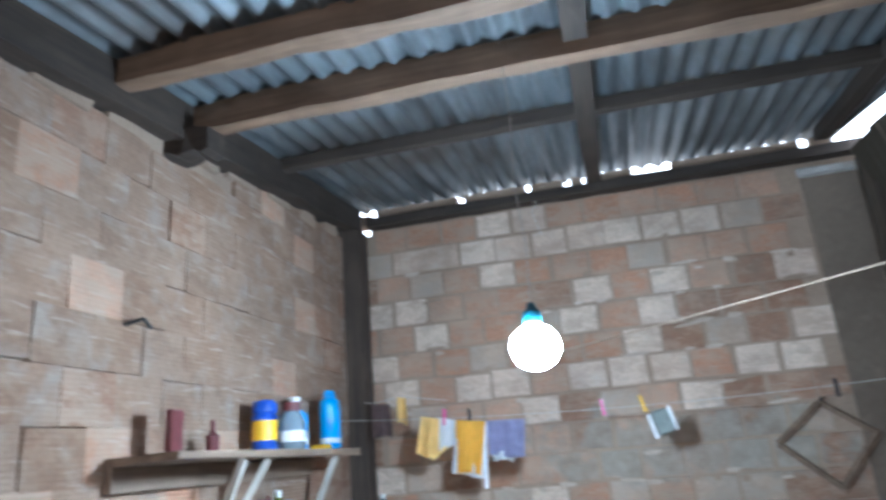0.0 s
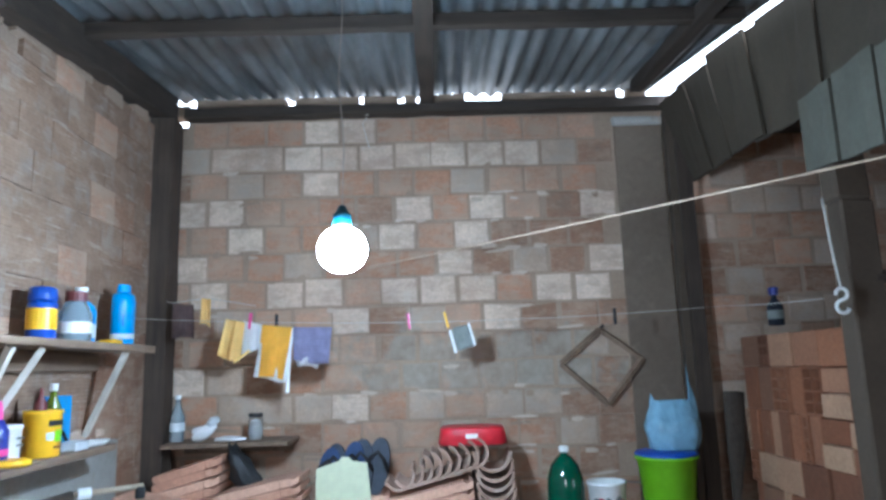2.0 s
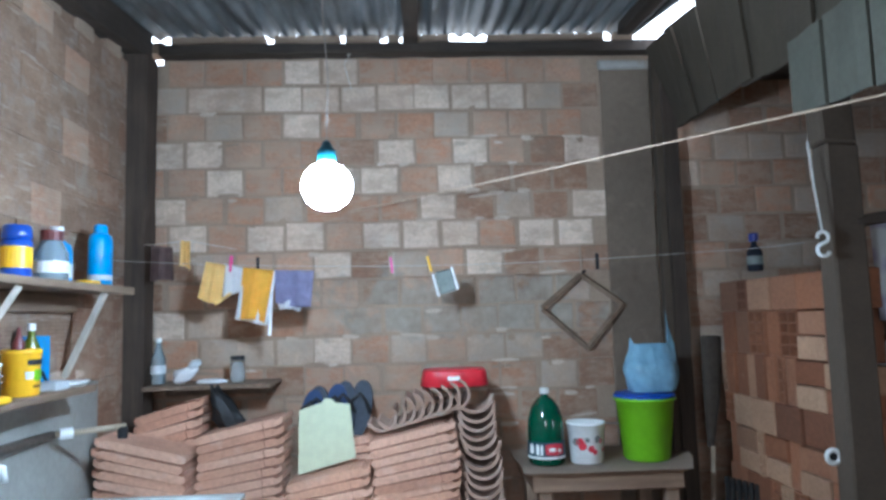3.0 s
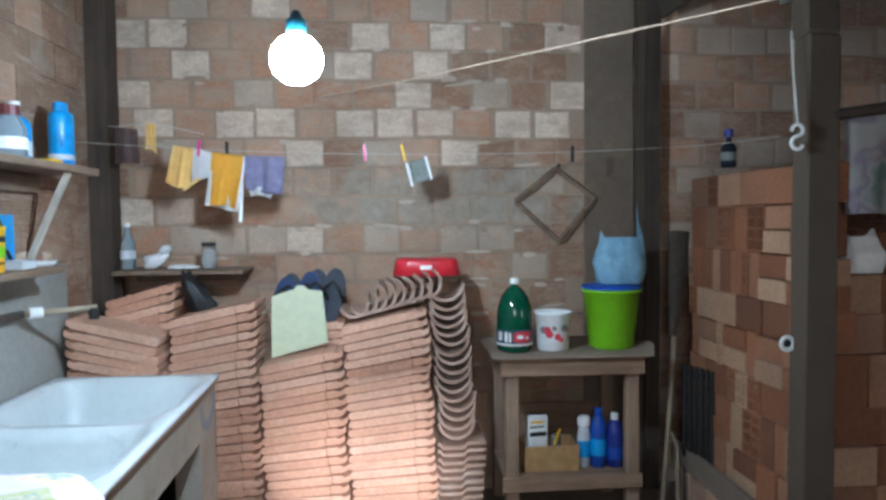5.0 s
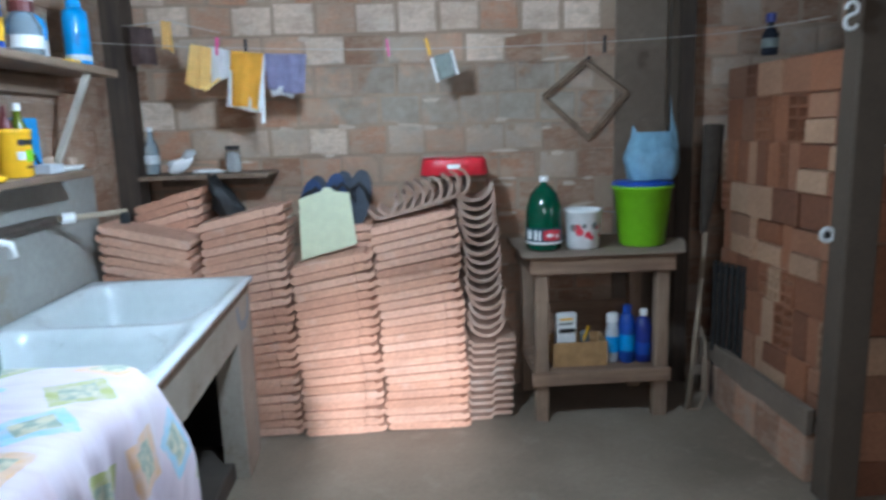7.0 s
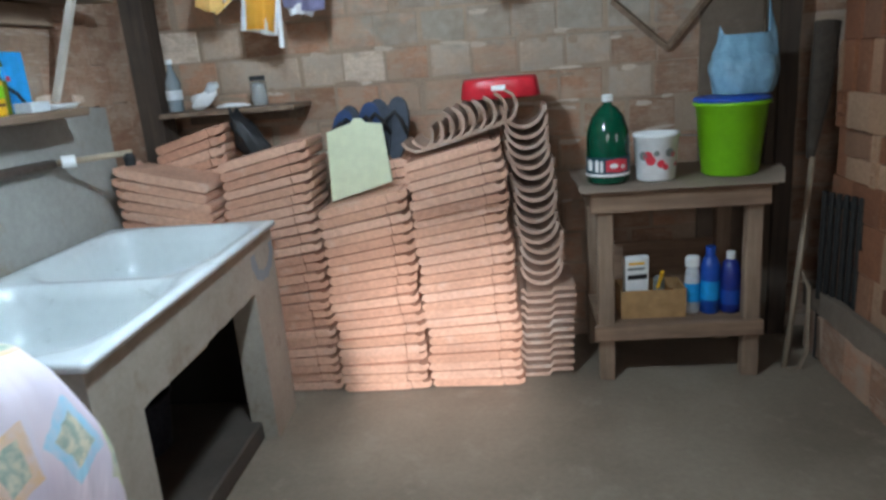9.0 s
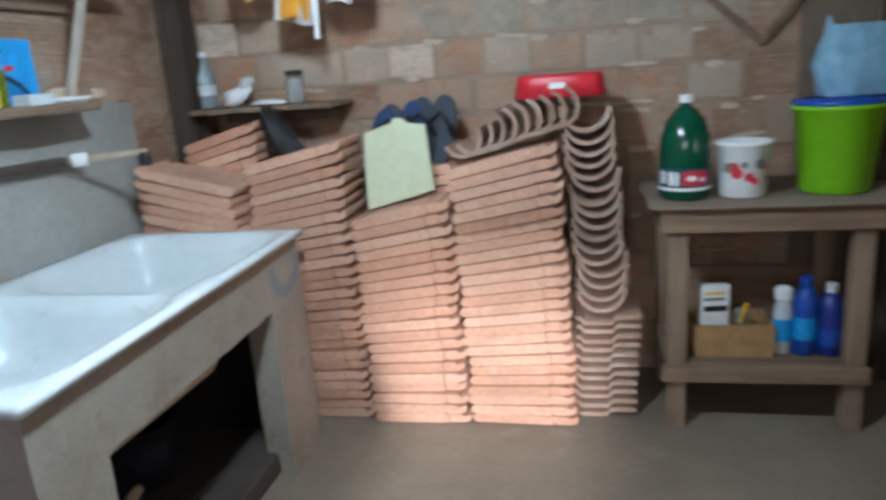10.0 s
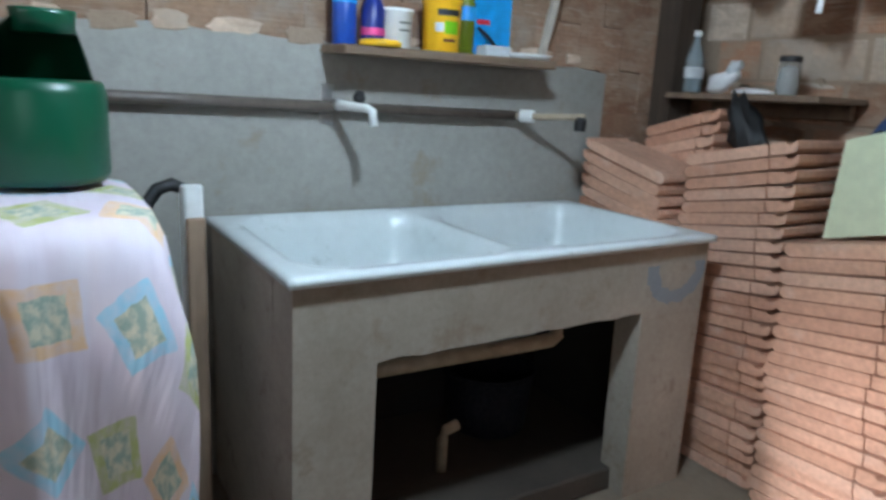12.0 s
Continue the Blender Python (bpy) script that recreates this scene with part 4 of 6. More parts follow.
def draped_cloth():
    bm = bmesh.new()
    uvl = bm.loops.layers.uv.new("UVMap")
    n, rings = 160, 26
    cx, cy, hx, hy = (CX0 + CX1) / 2, (CY0 + CY1) / 2, (CX1 - CX0) / 2, (CY1 - CY0) / 2
    uv = {}
    grid = []
    for j in range(rings + 1):
        row = []
        for k in range(n):
            a = 2 * math.pi * k / n
            c, s_ = math.cos(a), math.sin(a)
            q = 1 / (abs(c) ** 7 + abs(s_) ** 7) ** (1 / 7)
            ex, ey = c * q, s_ * q
            if j <= 8:
                t = j / 8
                t = t ** 0.8
                z = CZ + 0.004 * math.sin(7 * ex * t + 2) * math.cos(5 * ey * t) - 0.012 * max(0, t - 0.85) / 0.15
                co = (cx + hx * ex * t, cy + hy * ey * t, z)
                flat = (hx * ex * t, hy * ey * t)
            else:
                t = (j - 8) / (rings - 8)
                fold = (1 - abs(math.sin(a * 13 + 0.9 * math.sin(a * 5))) ** 0.7 * 2) * 0.030 + math.sin(a * 9 + 2) * 0.014
                fold *= min(1.0, t * 2.4)
                corner = (abs(ex * ey)) ** 3 * 0.13 * min(1.0, t * 4.0) * (1 - 0.55 * t)
                out = 0.012 + 0.05 * t * (1 - t) + fold + corner
                L = math.hypot(ex, ey)
                drop = (0.80 + 0.025 * math.sin(a * 6)) * t
                co = (cx + hx * ex + out * ex / L, cy + hy * ey + out * ey / L, CZ - 0.012 - drop + 0.012 * (1 - t) * (1 if t < 0.05 else 0))
                flat = ((hx + drop * abs(ex) ** 3) * ex, (hy + drop * abs(ey) ** 3) * ey)
            v = bm.verts.new(co)
            uv[v] = flat
            row.append(v)
        grid.append(row)
    for r0, r1 in zip(grid[1:], grid[2:]):
        for k in range(n):
            bm.faces.new((r0[k], r0[(k + 1) % n], r1[(k + 1) % n], r1[k]))
    bm.faces.new(grid[1])
    for v in grid[0]:
        bm.verts.remove(v)
    for f in bm.faces:
        for lp in f.loops:
            lp[uvl].uv = uv[lp.vert]
    return bm


cloth = solid("tablecloth", draped_cloth(), M_CLOTH, label="pale pink tablecloth with orange, blue and green squares", category="tablecloth", smooth=True)
side_table = thing("side_table", (0, 0, 0), "small wooden table hidden under a long cloth", "table")
part("tabletop", box(CX0 + 0.035, CX1 - 0.035, CY0 + 0.035, CY1 - 0.035, CZ - 0.04, CZ - 0.017, 0.004), M_TABLEX, side_table)
for x in (CX0 + 0.04, CX1 - 0.09):
    for y in (CY0 + 0.04, CY1 - 0.09):
        part("leg", box(x, x + 0.05, y, y + 0.05, 0, CZ - 0.041, 0.003), M_TABLEZ, side_table)


# ---- watering can ----
can = thing("watering_can", (0.425, -2.335, CZ + 0.006), "dark green plastic watering can on the cloth", "watering can", rz=25)
part("body", lathe([(0.10, 0.0), (0.125, 0.006), (0.132, 0.02), (0.132, 0.16), (0.128, 0.178), (0.12, 0.184), (0.115, 0.178), (0.122, 0.16), (0.122, 0.03), (0.09, 0.02)], 32, 1.0, 0.92), M_GREEN, can, smooth=True)
bm = bmesh.new()
rings = []
for j in range(9):
    t = j / 8
    w = 0.128 * (1 - t) ** 0.9 + 0.052 * (1 - (1 - t) ** 0.9)
    row = []
    for k in range(25):
        a = math.pi * (0.5 + k / 24) if t < 0.45 else math.pi * (0.5 + k / 24 - 0.0)
        row.append(bm.verts.new((w * math.cos(a) + 0.012 * t, w * 0.95 * math.sin(a) + 0.026 * t, 0.172 + 0.118 * t)))
    rings.append(row)
for r0, r1 in zip(rings, rings[1:]):
    for k in range(24):
        bm.faces.new((r0[k], r0[k + 1], r1[k + 1], r1[k]))
bmesh.ops.solidify(bm, geom=bm.faces[:], thickness=0.005)
part("hood", bm, M_GREEN, can, smooth=True)
part("neck", lathe([(0.05, 0.262), (0.052, 0.292), (0.054, 0.302), (0.047, 0.302), (0.045, 0.268)], 24), M_GREEN, can, smooth=True).location = (0.012, 0.026, 0)

# ---- things on the work table ----
def bottle(name, at, profile, mat, cap, capmat, label, category="bottle", bands=(), n=20, sx=1.0, sy=1.0, rz=0.0, group=""):
    """A turned bottle with a cap and label bands (z0, z1, extra radius, material)."""
    b = thing(name, at, label, category, group, rz=rz)
    part("body", lathe(profile, n, sx, sy), mat, b, smooth=True)
    if cap:
        part("cap", lathe(cap, 14, sx, sy), capmat, b)
    for z0, z1, r, m in bands:
        part("label", lathe([(r, z0), (r, z1)], n, sx, sy, cap=False), m, b, "printed paper label")
    return b


bm = bmesh.new()
rows_ = []
for i in range(25):
    u = i / 24
    x = 1.79 + 0.745 * u
    row = []
    for j in range(9):
        v = j / 8
        # the rear corner curls up and out
        curl = max(0.0, (u - 0.8) / 0.2) ** 2 * max(0.0, 1 - abs(v - 0.35) / 0.35)
        lift = 0.022 * curl + 0.006 * max(0.0, (0.04 - u) / 0.04)
        y = -0.556 + 0.49 * v
        hang = -0.014 * max(0.0, (0.06 - v) / 0.06) if v < 0.06 else 0.0
        row.append(bm.verts.new((x + 0.06 * curl + 0.004 * math.sin(v * 9), y + 0.004 * math.sin(u * 17), 0.8168 + lift + hang)))
    rows_.append(row)
upper = [[bm.verts.new((v.co.x, v.co.y, v.co.z + 0.003)) for v in row] for row in rows_]
for i in range(24):
    for j in range(8):
        bm.faces.new((upper[i][j], upper[i + 1][j], upper[i + 1][j + 1], upper[i][j + 1]))
        bm.faces.new((rows_[i][j], rows_[i][j + 1], rows_[i + 1][j + 1], rows_[i + 1][j]))
    bm.faces.new((rows_[i][0], rows_[i + 1][0], upper[i + 1][0], upper[i][0]))
    bm.faces.new((rows_[i][8], upper[i][8], upper[i + 1][8], rows_[i + 1][8]))
for j in range(8):
    bm.faces.new((rows_[0][j], upper[0][j], upper[0][j + 1], rows_[0][j + 1]))
    bm.faces.new((rows_[24][j], rows_[24][j + 1], upper[24][j + 1], upper[24][j]))
solid("table_cover", bm, M_COVER, label="worn pale sheet with curled edges on the work table", category="table cover")
T = 0.8208
green = bottle("green_bottle", (1.918, -0.43, T), [(0.07, 0), (0.082, 0.01), (0.083, 0.16), (0.079, 0.20), (0.062, 0.255), (0.035, 0.29), (0.018, 0.30), (0.017, 0.315)],
               M_BOTTLE, [(0.021, 0.312), (0.021, 0.335), (0.017, 0.338)], M_WHITE, "large dark green plastic bottle with a printed label", bands=((0.04, 0.108, 0.0845, M_TEAL), (0.034, 0.044, 0.0849, M_WHITE)))
for a0, a1, z0, z1, m in ((-2.75, -2.45, 0.055, 0.10, M_WHITE), (-2.3, -2.12, 0.05, 0.10, M_WHITE), (-2.05, -1.92, 0.05, 0.098, M_WHITE), (-1.8, -0.75, 0.05, 0.102, M_LABELR), (-1.62, -1.25, 0.066, 0.086, M_WHITE), (-1.12, -0.9, 0.062, 0.08, M_WHITE)):
    bm = bmesh.new()
    rr = 0.0855 if m is not M_WHITE else 0.0863
    vs = [[bm.verts.new((rr * math.cos(a0 + (a1 - a0) * k / 8), rr * math.sin(a0 + (a1 - a0) * k / 8), z)) for z in (z0 + 0.004 * abs(k - 4) / 4, z1 - 0.006 * abs(k - 4) / 4)] for k in range(9)]
    for u, v in zip(vs, vs[1:]):
        bm.faces.new((u[0], v[0], v[1], u[1]))
    part("label_print", bm, m, green)
tub = thing("white_tub", (2.102, -0.42, T), "white plastic tub with a red and grey print", "tub")
part("body", lathe([(0.068, 0), (0.073, 0.006), (0.084, 0.165), (0.089, 0.168), (0.089, 0.18), (0.08, 0.18), (0.07, 0.02)], 24), M_WHITE, tub, smooth=True)
rnd = random.Random(5)
for k in range(9):
    a = -2.4 + 0.22 * k + rnd.uniform(-0.05, 0.05)
    z = 0.055 + rnd.uniform(0, 0.06)
    s_ = rnd.uniform(0.010, 0.02)
    bm = bmesh.new()
    ring_ = []
    for q in range(9):
        aa = 2 * math.pi * q / 9
        zz_ = z + s_ * math.sin(aa)
        rr = 0.0738 + (zz_ / 0.18) * 0.0108 + 0.0012
        ring_.append(bm.verts.new((rr * math.cos(a + s_ / rr * math.cos(aa)), rr * math.sin(a + s_ / rr * math.cos(aa)), zz_)))
    bm.faces.new(ring_)
    part("print_spot", bm, M_LABELR if k % 3 else M_SPONGE, tub)
bucket = thing("green_bucket", (2.392, -0.385, T), "lime green plastic bucket with a blue lid", "bucket")
part("body", lathe([(0.098, 0), (0.105, 0.006), (0.130, 0.262), (0.141, 0.266), (0.141, 0.278), (0.128, 0.278), (0.098, 0.02)], 32), M_LIME, bucket, smooth=True)
part("lid", lathe([(0.139, 0.279), (0.141, 0.286), (0.135, 0.296), (0.05, 0.300), (0.002, 0.300)], 32), M_BLUE, bucket, "blue lid", smooth=True)


def plastic_bag(r, h, spikes, seed, squash=0.75):
    """A slack carrier bag: a wrinkled, squarish pouch whose handles stand up."""
    bm = bmesh.new()
    n, m = 64, 26
    rings = []
    for j in range(m + 1):
        t = j / m
        row = []
        for k in range(n):
            a = 2 * math.pi * k / n
            q = 1 / (abs(math.cos(a)) ** 3 + abs(math.sin(a)) ** 3) ** (1 / 3)
            rad = r * (0.86 + 0.14 * math.sin(math.pi * min(1, t * 1.3)))
            wr = 1 + 0.12 * noise.noise(Vector((math.cos(a) * 2.6, math.sin(a) * 2.6, t * 2.5 + seed))) + 0.05 * noise.noise(Vector((math.cos(a) * 8, math.sin(a) * 8, t * 4 + seed)))
            top = h * 0.70
            pinch = 0.0
            for a0, hh, w in spikes:
                dd = math.atan2(math.sin(a - a0), math.cos(a - a0))
                g = math.exp(-(dd / w) ** 2)
                top += hh * g
                pinch = max(pinch, g)
            z = top * t
            rad *= 1 - 0.18 * max(0.0, t - 0.6) / 0.4
            row.append(bm.verts.new((rad * q * wr * math.cos(a), rad * q * wr * squash * math.sin(a) * (1 - 0.5 * max(0, t - 0.55)), z)))
        rings.append(row)
    for r0, r1 in zip(rings, rings[1:]):
        for k in range(n):
            bm.faces.new((r0[k], r0[(k + 1) % n], r1[(k + 1) % n], r1[k]))
    bm.faces.new(rings[0])
    return bm


solid("plastic_bag", plastic_bag(0.118, 0.31, ((-0.12, 0.17, 0.20), (3.0, 0.035, 0.4)), 3.1), M_BAG, (2.435, -0.37, T + 0.302), "pale blue translucent carrier bag on the bucket lid", "bag", smooth=True)
boxx = thing("cardboard_box", (2.09, -0.37, 0.2485), "small open brown cardboard box on the low shelf", "box")
for x0, x1, y0, y1 in ((-0.13, 0.13, -0.08, -0.076), (-0.13, 0.13, 0.076, 0.08), (-0.13, -0.126, -0.0755, 0.0755), (0.126, 0.13, -0.0755, 0.0755)):
    part("panel", box(x0, x1, y0, y1, 0, 0.12, 0.001), M_CARD, boxx)
part("bottom", box(-0.125, 0.125, -0.075, 0.075, 0.0, 0.004), M_CARD, boxx)
pk = thing("soap_packet", (2.03, -0.385, 0.2535), "white printed soap packet standing in the box", "packet", rz=8)
part("packet", box(-0.052, 0.052, -0.02, 0.02, 0.0, 0.245, 0.012, 0.004, 2), M_WHITE, pk)
part("print_band", box(-0.04, 0.04, -0.0225, -0.021, 0.15, 0.17), M_BLACK, pk)
part("print_band", box(-0.04, 0.03, -0.0225, -0.021, 0.19, 0.20), M_SPONGE, pk)
part("print_band", box(-0.035, 0.03, -0.0225, -0.021, 0.212, 0.222), M_YELLOW, pk)
solid("small_tin", lathe([(0.022, 0), (0.024, 0.14), (0.016, 0.15)], 12), M_SPONGE, (2.125, -0.38, 0.2535), "small grey tin in the cardboard box", "tin")
solid("tool_stick", tube([(2.10, -0.35, 0.254), (2.13, -0.43, 0.44)], 0.007, 6), M_YELLOW, label="thin yellow stick standing in the box", category="stick")
bottle("pale_bottle", (2.255, -0.40, 0.2475), [(0.024, 0), (0.03, 0.006), (0.031, 0.15), (0.024, 0.19), (0.016, 0.20)], M_BAGW, [(0.03, 0.2), (0.031, 0.235), (0.022, 0.245)], M_WHITE, "pale blue and white cleaner bottle", bands=((0.05, 0.13, 0.0318, M_SKY),), sy=0.7, group="bottles under the table")
bottle("blue_bottle", (2.325, -0.40, 0.2475), [(0.032, 0), (0.038, 0.006), (0.038, 0.2), (0.026, 0.235), (0.016, 0.245)], M_BLUE, [(0.02, 0.245), (0.02, 0.28)], M_BLUE, "tall blue cleaner bottle with blue cap", bands=((0.06, 0.14, 0.0388, M_SKY),), group="bottles under the table")
bottle("navy_bottle", (2.405, -0.40, 0.2475), [(0.034, 0), (0.042, 0.008), (0.043, 0.16), (0.03, 0.21), (0.015, 0.225)], M_DARKBLUE, [(0.018, 0.225), (0.018, 0.255)], M_WHITE, "navy bottle with a white cap and label", bands=((0.04, 0.10, 0.0438, M_BLUE),), group="bottles under the table")
solid("wire_basket", tube([(2.40, -0.2, 0.83), (2.34, -0.2, 0.95), (2.2, -0.2, 0.96), (2.22, -0.2, 0.83)], 0.004, 6), M_STEEL, label="thin bent wire behind the bucket", category="wire")

# ---- on the tile stacks ----
bm = bmesh.new()
n = 36
out = []
for k in range(n):
    a = 2 * math.pi * k / n
    q = 1 / (abs(math.cos(a)) ** 4 + abs(math.sin(a)) ** 4) ** 0.25
    out.append((q * math.cos(a), q * math.sin(a)))
rings = []
for s_, z in ((0.90, 0.0), (1.0, 0.006), (0.93, 0.066), (0.90, 0.076), (0.86, 0.079), (0.05, 0.079)):
    rings.append([bm.verts.new((0.158 * s_ * x, 0.115 * s_ * y, z)) for x, y in out])
for r0, r1 in zip(rings, rings[1:]):
    for k in range(n):
        bm.faces.new((r0[k], r0[(k + 1) % n], r1[(k + 1) % n], r1[k]))
bm.faces.new(rings[-1])
bm.faces.new(rings[0])
basin = thing("red_basin", (1.515, -0.335, 1.172), "red plastic basin lying upside down on ridge tiles", "basin")
part("body", bm, M_RED, basin, smooth=True)
part("label", box(-0.035, 0.02, -0.1135, -0.110, 0.032, 0.052, 0.001), M_WHITE, basin, "small white sticker")

bm = bmesh.new()
outline = [(0.0, -0.012), (0.258, 0.056), (0.23, 0.292), (0.164, 0.300), (0.146, 0.318), (0.116, 0.320), (0.102, 0.302), (0.0, 0.27)]
fr = [bm.verts.new((x, 0, z)) for x, z in outline]
bk = [bm.verts.new((x, 0.012, z)) for x, z in outline]
bm.faces.new(fr)
bm.faces.new(bk)
for k in range(len(fr)):
    bm.faces.new((fr[k], fr[(k + 1) % len(fr)], bk[(k + 1) % len(fr)], bk[k]))
board = solid("cutting_board", bm, M_BOARD, (0.80, -0.41, 0.818), "pale green plastic cutting board leaning on sandals", "cutting board")
board.rotation_euler = (radians(-7), 0, 0)


def sandal(mat, at, tilt, spin, label):
    s_ = thing("flip_flop", at, label, "sandal", "flip-flops on the tile stack")
    bm = bmesh.new()
    pts = []
    for k in range(28):
        a = 2 * math.pi * k / 28
        w = 0.052 + 0.010 * math.sin(a)
        pts.append((w * math.cos(a), 0.135 + 0.135 * math.sin(a)))
    a_ = [bm.verts.new((x, 0, z)) for x, z in pts]
    b_ = [bm.verts.new((x * 0.97, 0.02, z)) for x, z in pts]
    bm.faces.new(a_)
    bm.faces.new(b_)
    for k in range(28):
        bm.faces.new((a_[k], a_[(k + 1) % 28], b_[(k + 1) % 28], b_[k]))
    part("sole", bm, mat, s_)
    part("strap", tube([(-0.05, 0.0, 0.12), (-0.035, -0.035, 0.17), (0.0, -0.03, 0.205), (0.035, -0.035, 0.17), (0.05, 0.0, 0.12)], 0.009, 6), M_BLACK, s_, smooth=True)
    s_.rotation_euler = (radians(tilt), radians(spin), radians(-12))
    return s_


for x, y, z, m, tilt, spin, lab in ((0.845, -0.30, 0.925, M_SANDALB, -14, 6, "blue rubber flip-flop standing on its heel"), (0.905, -0.29, 0.938, M_SANDAL, -12, -4, "grey rubber flip-flop standing on its heel"),
                                    (0.972, -0.295, 0.945, M_SANDALB, -10, 3, "dark blue rubber flip-flop standing on its heel"), (1.03, -0.29, 0.955, M_SANDAL, -10, -3, "grey rubber flip-flop standing on its heel"),
                                    (1.085, -0.285, 0.958, M_SANDAL, -9, 5, "dark rubber flip-flop with black straps")):
    sandal(m, (x - 0.03, y, z - 0.02), tilt, spin, lab)

# black bag hung under the corner shelf
bm = bmesh.new()
bmesh.ops.create_icosphere(bm, subdivisions=3, radius=1.0)
for v in bm.verts:
    d = 1 + 0.45 * noise.noise(v.co * 2.3) + 0.25 * noise.noise(v.co * 6.0)
    v.co = Vector((v.co.x * (0.058 - 0.03 * v.co.z) * d - 0.06 * v.co.z, v.co.y * 0.045 * d, v.co.z * 0.115 * d))
solid("black_bag", bm, M_BLACK, (0.46, -0.345, 1.09), "crumpled black plastic bag under the shelf", "bag", smooth=True)

# ---- corner shelf ----
S2 = 1.2085
bottle("clear_bottle", (0.10, -0.20, S2), [(0.03, 0), (0.034, 0.006), (0.034, 0.12), (0.012, 0.18), (0.011, 0.2)], M_PET, [(0.014, 0.2), (0.014, 0.22)], M_WHITE, "small clear plastic bottle with a blue label", bands=((0.05, 0.09, 0.0346, M_BAGW),))
bm = bmesh.new()
bmesh.ops.create_icosphere(bm, subdivisions=3, radius=1.0)
for v in bm.verts:
    d = 1 + 0.35 * noise.noise(v.co * 1.9 + Vector((4, 1, 2)))
    v.co = Vector((v.co.x * 0.05 * d + 0.035 * v.co.z, v.co.y * 0.04 * d, v.co.z * 0.045 * d + 0.042))
rag = solid("crumpled_rag", bm, M_WHITEC, (0.225, -0.19, S2), "crumpled white rag on the corner shelf", "rag", smooth=True)
part("fold", tube([(0.02, 0, 0.06), (0.05, -0.01, 0.095), (0.075, -0.01, 0.10)], [0.02, 0.022, 0.014], 8), M_BAGW, rag, smooth=True)
bm = bmesh.new()
bmesh.ops.create_icosphere(bm, subdivisions=3, radius=1.0)
for v in bm.verts:
    d = 1 + 0.2 * noise.noise(v.co * 2.5)
    v.co = Vector((v.co.x * 0.075 * d, v.co.y * 0.05 * d, max(-0.004, v.co.z * 0.014 * d) + 0.005))
solid("folded_cloth", bm, M_WHITEC, (0.355, -0.20, S2), "flat white cloth on the corner shelf", "cloth", smooth=True)
jar = thing("glass_jar", (0.475, -0.19, S2), "glass jar with dark lid and white filling", "jar")
part("glass", lathe([(0.03, 0), (0.036, 0.006), (0.036, 0.09), (0.03, 0.105)], 20), M_GLASS, jar, smooth=True)
part("filling", lathe([(0.02, 0.004), (0.026, 0.03), (0.018, 0.085), (0.004, 0.09)], 14), M_WHITEC, jar, "white crumpled filling")
part("lid", lathe([(0.034, 0.105), (0.034, 0.122), (0.03, 0.124)], 20), M_BLACK, jar, "dark screw lid")

# ---- upper shelf ----
U = 1.651
j1 = thing("blue_jar", (0.05, -1.305, U), "blue plastic jar with a yellow label", "jar", rz=0)
part("body", lathe([(0.042, 0), (0.046, 0.006), (0.046, 0.12), (0.040, 0.13)], 24), M_BLUE, j1, smooth=True)
part("label", lathe([(0.0468, 0.035), (0.0468, 0.105)], 24, cap=False), M_YELLOW, j1, "yellow printed label")
part("lid", lathe([(0.042, 0.131), (0.045, 0.137), (0.042, 0.172), (0.036, 0.177)], 24), M_BLUE, j1, "ribbed blue lid", smooth=True)
bottle("clear_jar", (0.07, -1.13, U), [(0.05, 0), (0.056, 0.006), (0.056, 0.10), (0.038, 0.135), (0.034, 0.145)], M_PET, [(0.036, 0.145), (0.036, 0.18)], M_MAROON, "squat clear bottle with a dark red cap", bands=((0.03, 0.07, 0.0568, M_WHITE),))
bottle("blue_liquid_bottle", (0.03, -1.02, U), [(0.05, 0), (0.056, 0.006), (0.056, 0.12), (0.05, 0.14), (0.02, 0.165), (0.018, 0.175)], M_SKY, [(0.022, 0.175), (0.024, 0.21)], M_WHITE, "bottle of blue cleaner with a white cap", bands=((0.02, 0.07, 0.0568, M_BAGW),), sy=0.8)
bl = bottle("tall_blue_bottle", (0.075, -0.77, U), [(0.042, 0), (0.05, 0.008), (0.05, 0.18), (0.046, 0.205), (0.028, 0.215)], M_SKY, [(0.03, 0.215), (0.028, 0.245), (0.022, 0.25)], M_SKY, "tall sky-blue cleaner bottle", bands=((0.025, 0.045, 0.0506, M_BAGW),), sy=0.85, rz=70)
part("label_print", box(-0.035, 0.02, -0.034, -0.032, 0.075, 0.12, 0.001), M_BLUE, bl)
solid("yellow_sponge", box(-0.03, 0.03, -0.04, 0.04, 0, 0.016, 0.004, 0.002), M_YELLOW, (0.10, -0.92, U), "small yellow sponge on the upper shelf", "sponge")
solid("small_dropper", lathe([(0.02, 0), (0.022, 0.05), (0.008, 0.06), (0.006, 0.1)], 12), M_MAROON, (0.04, -1.62, U), "small dark bottle on the upper shelf", "bottle")

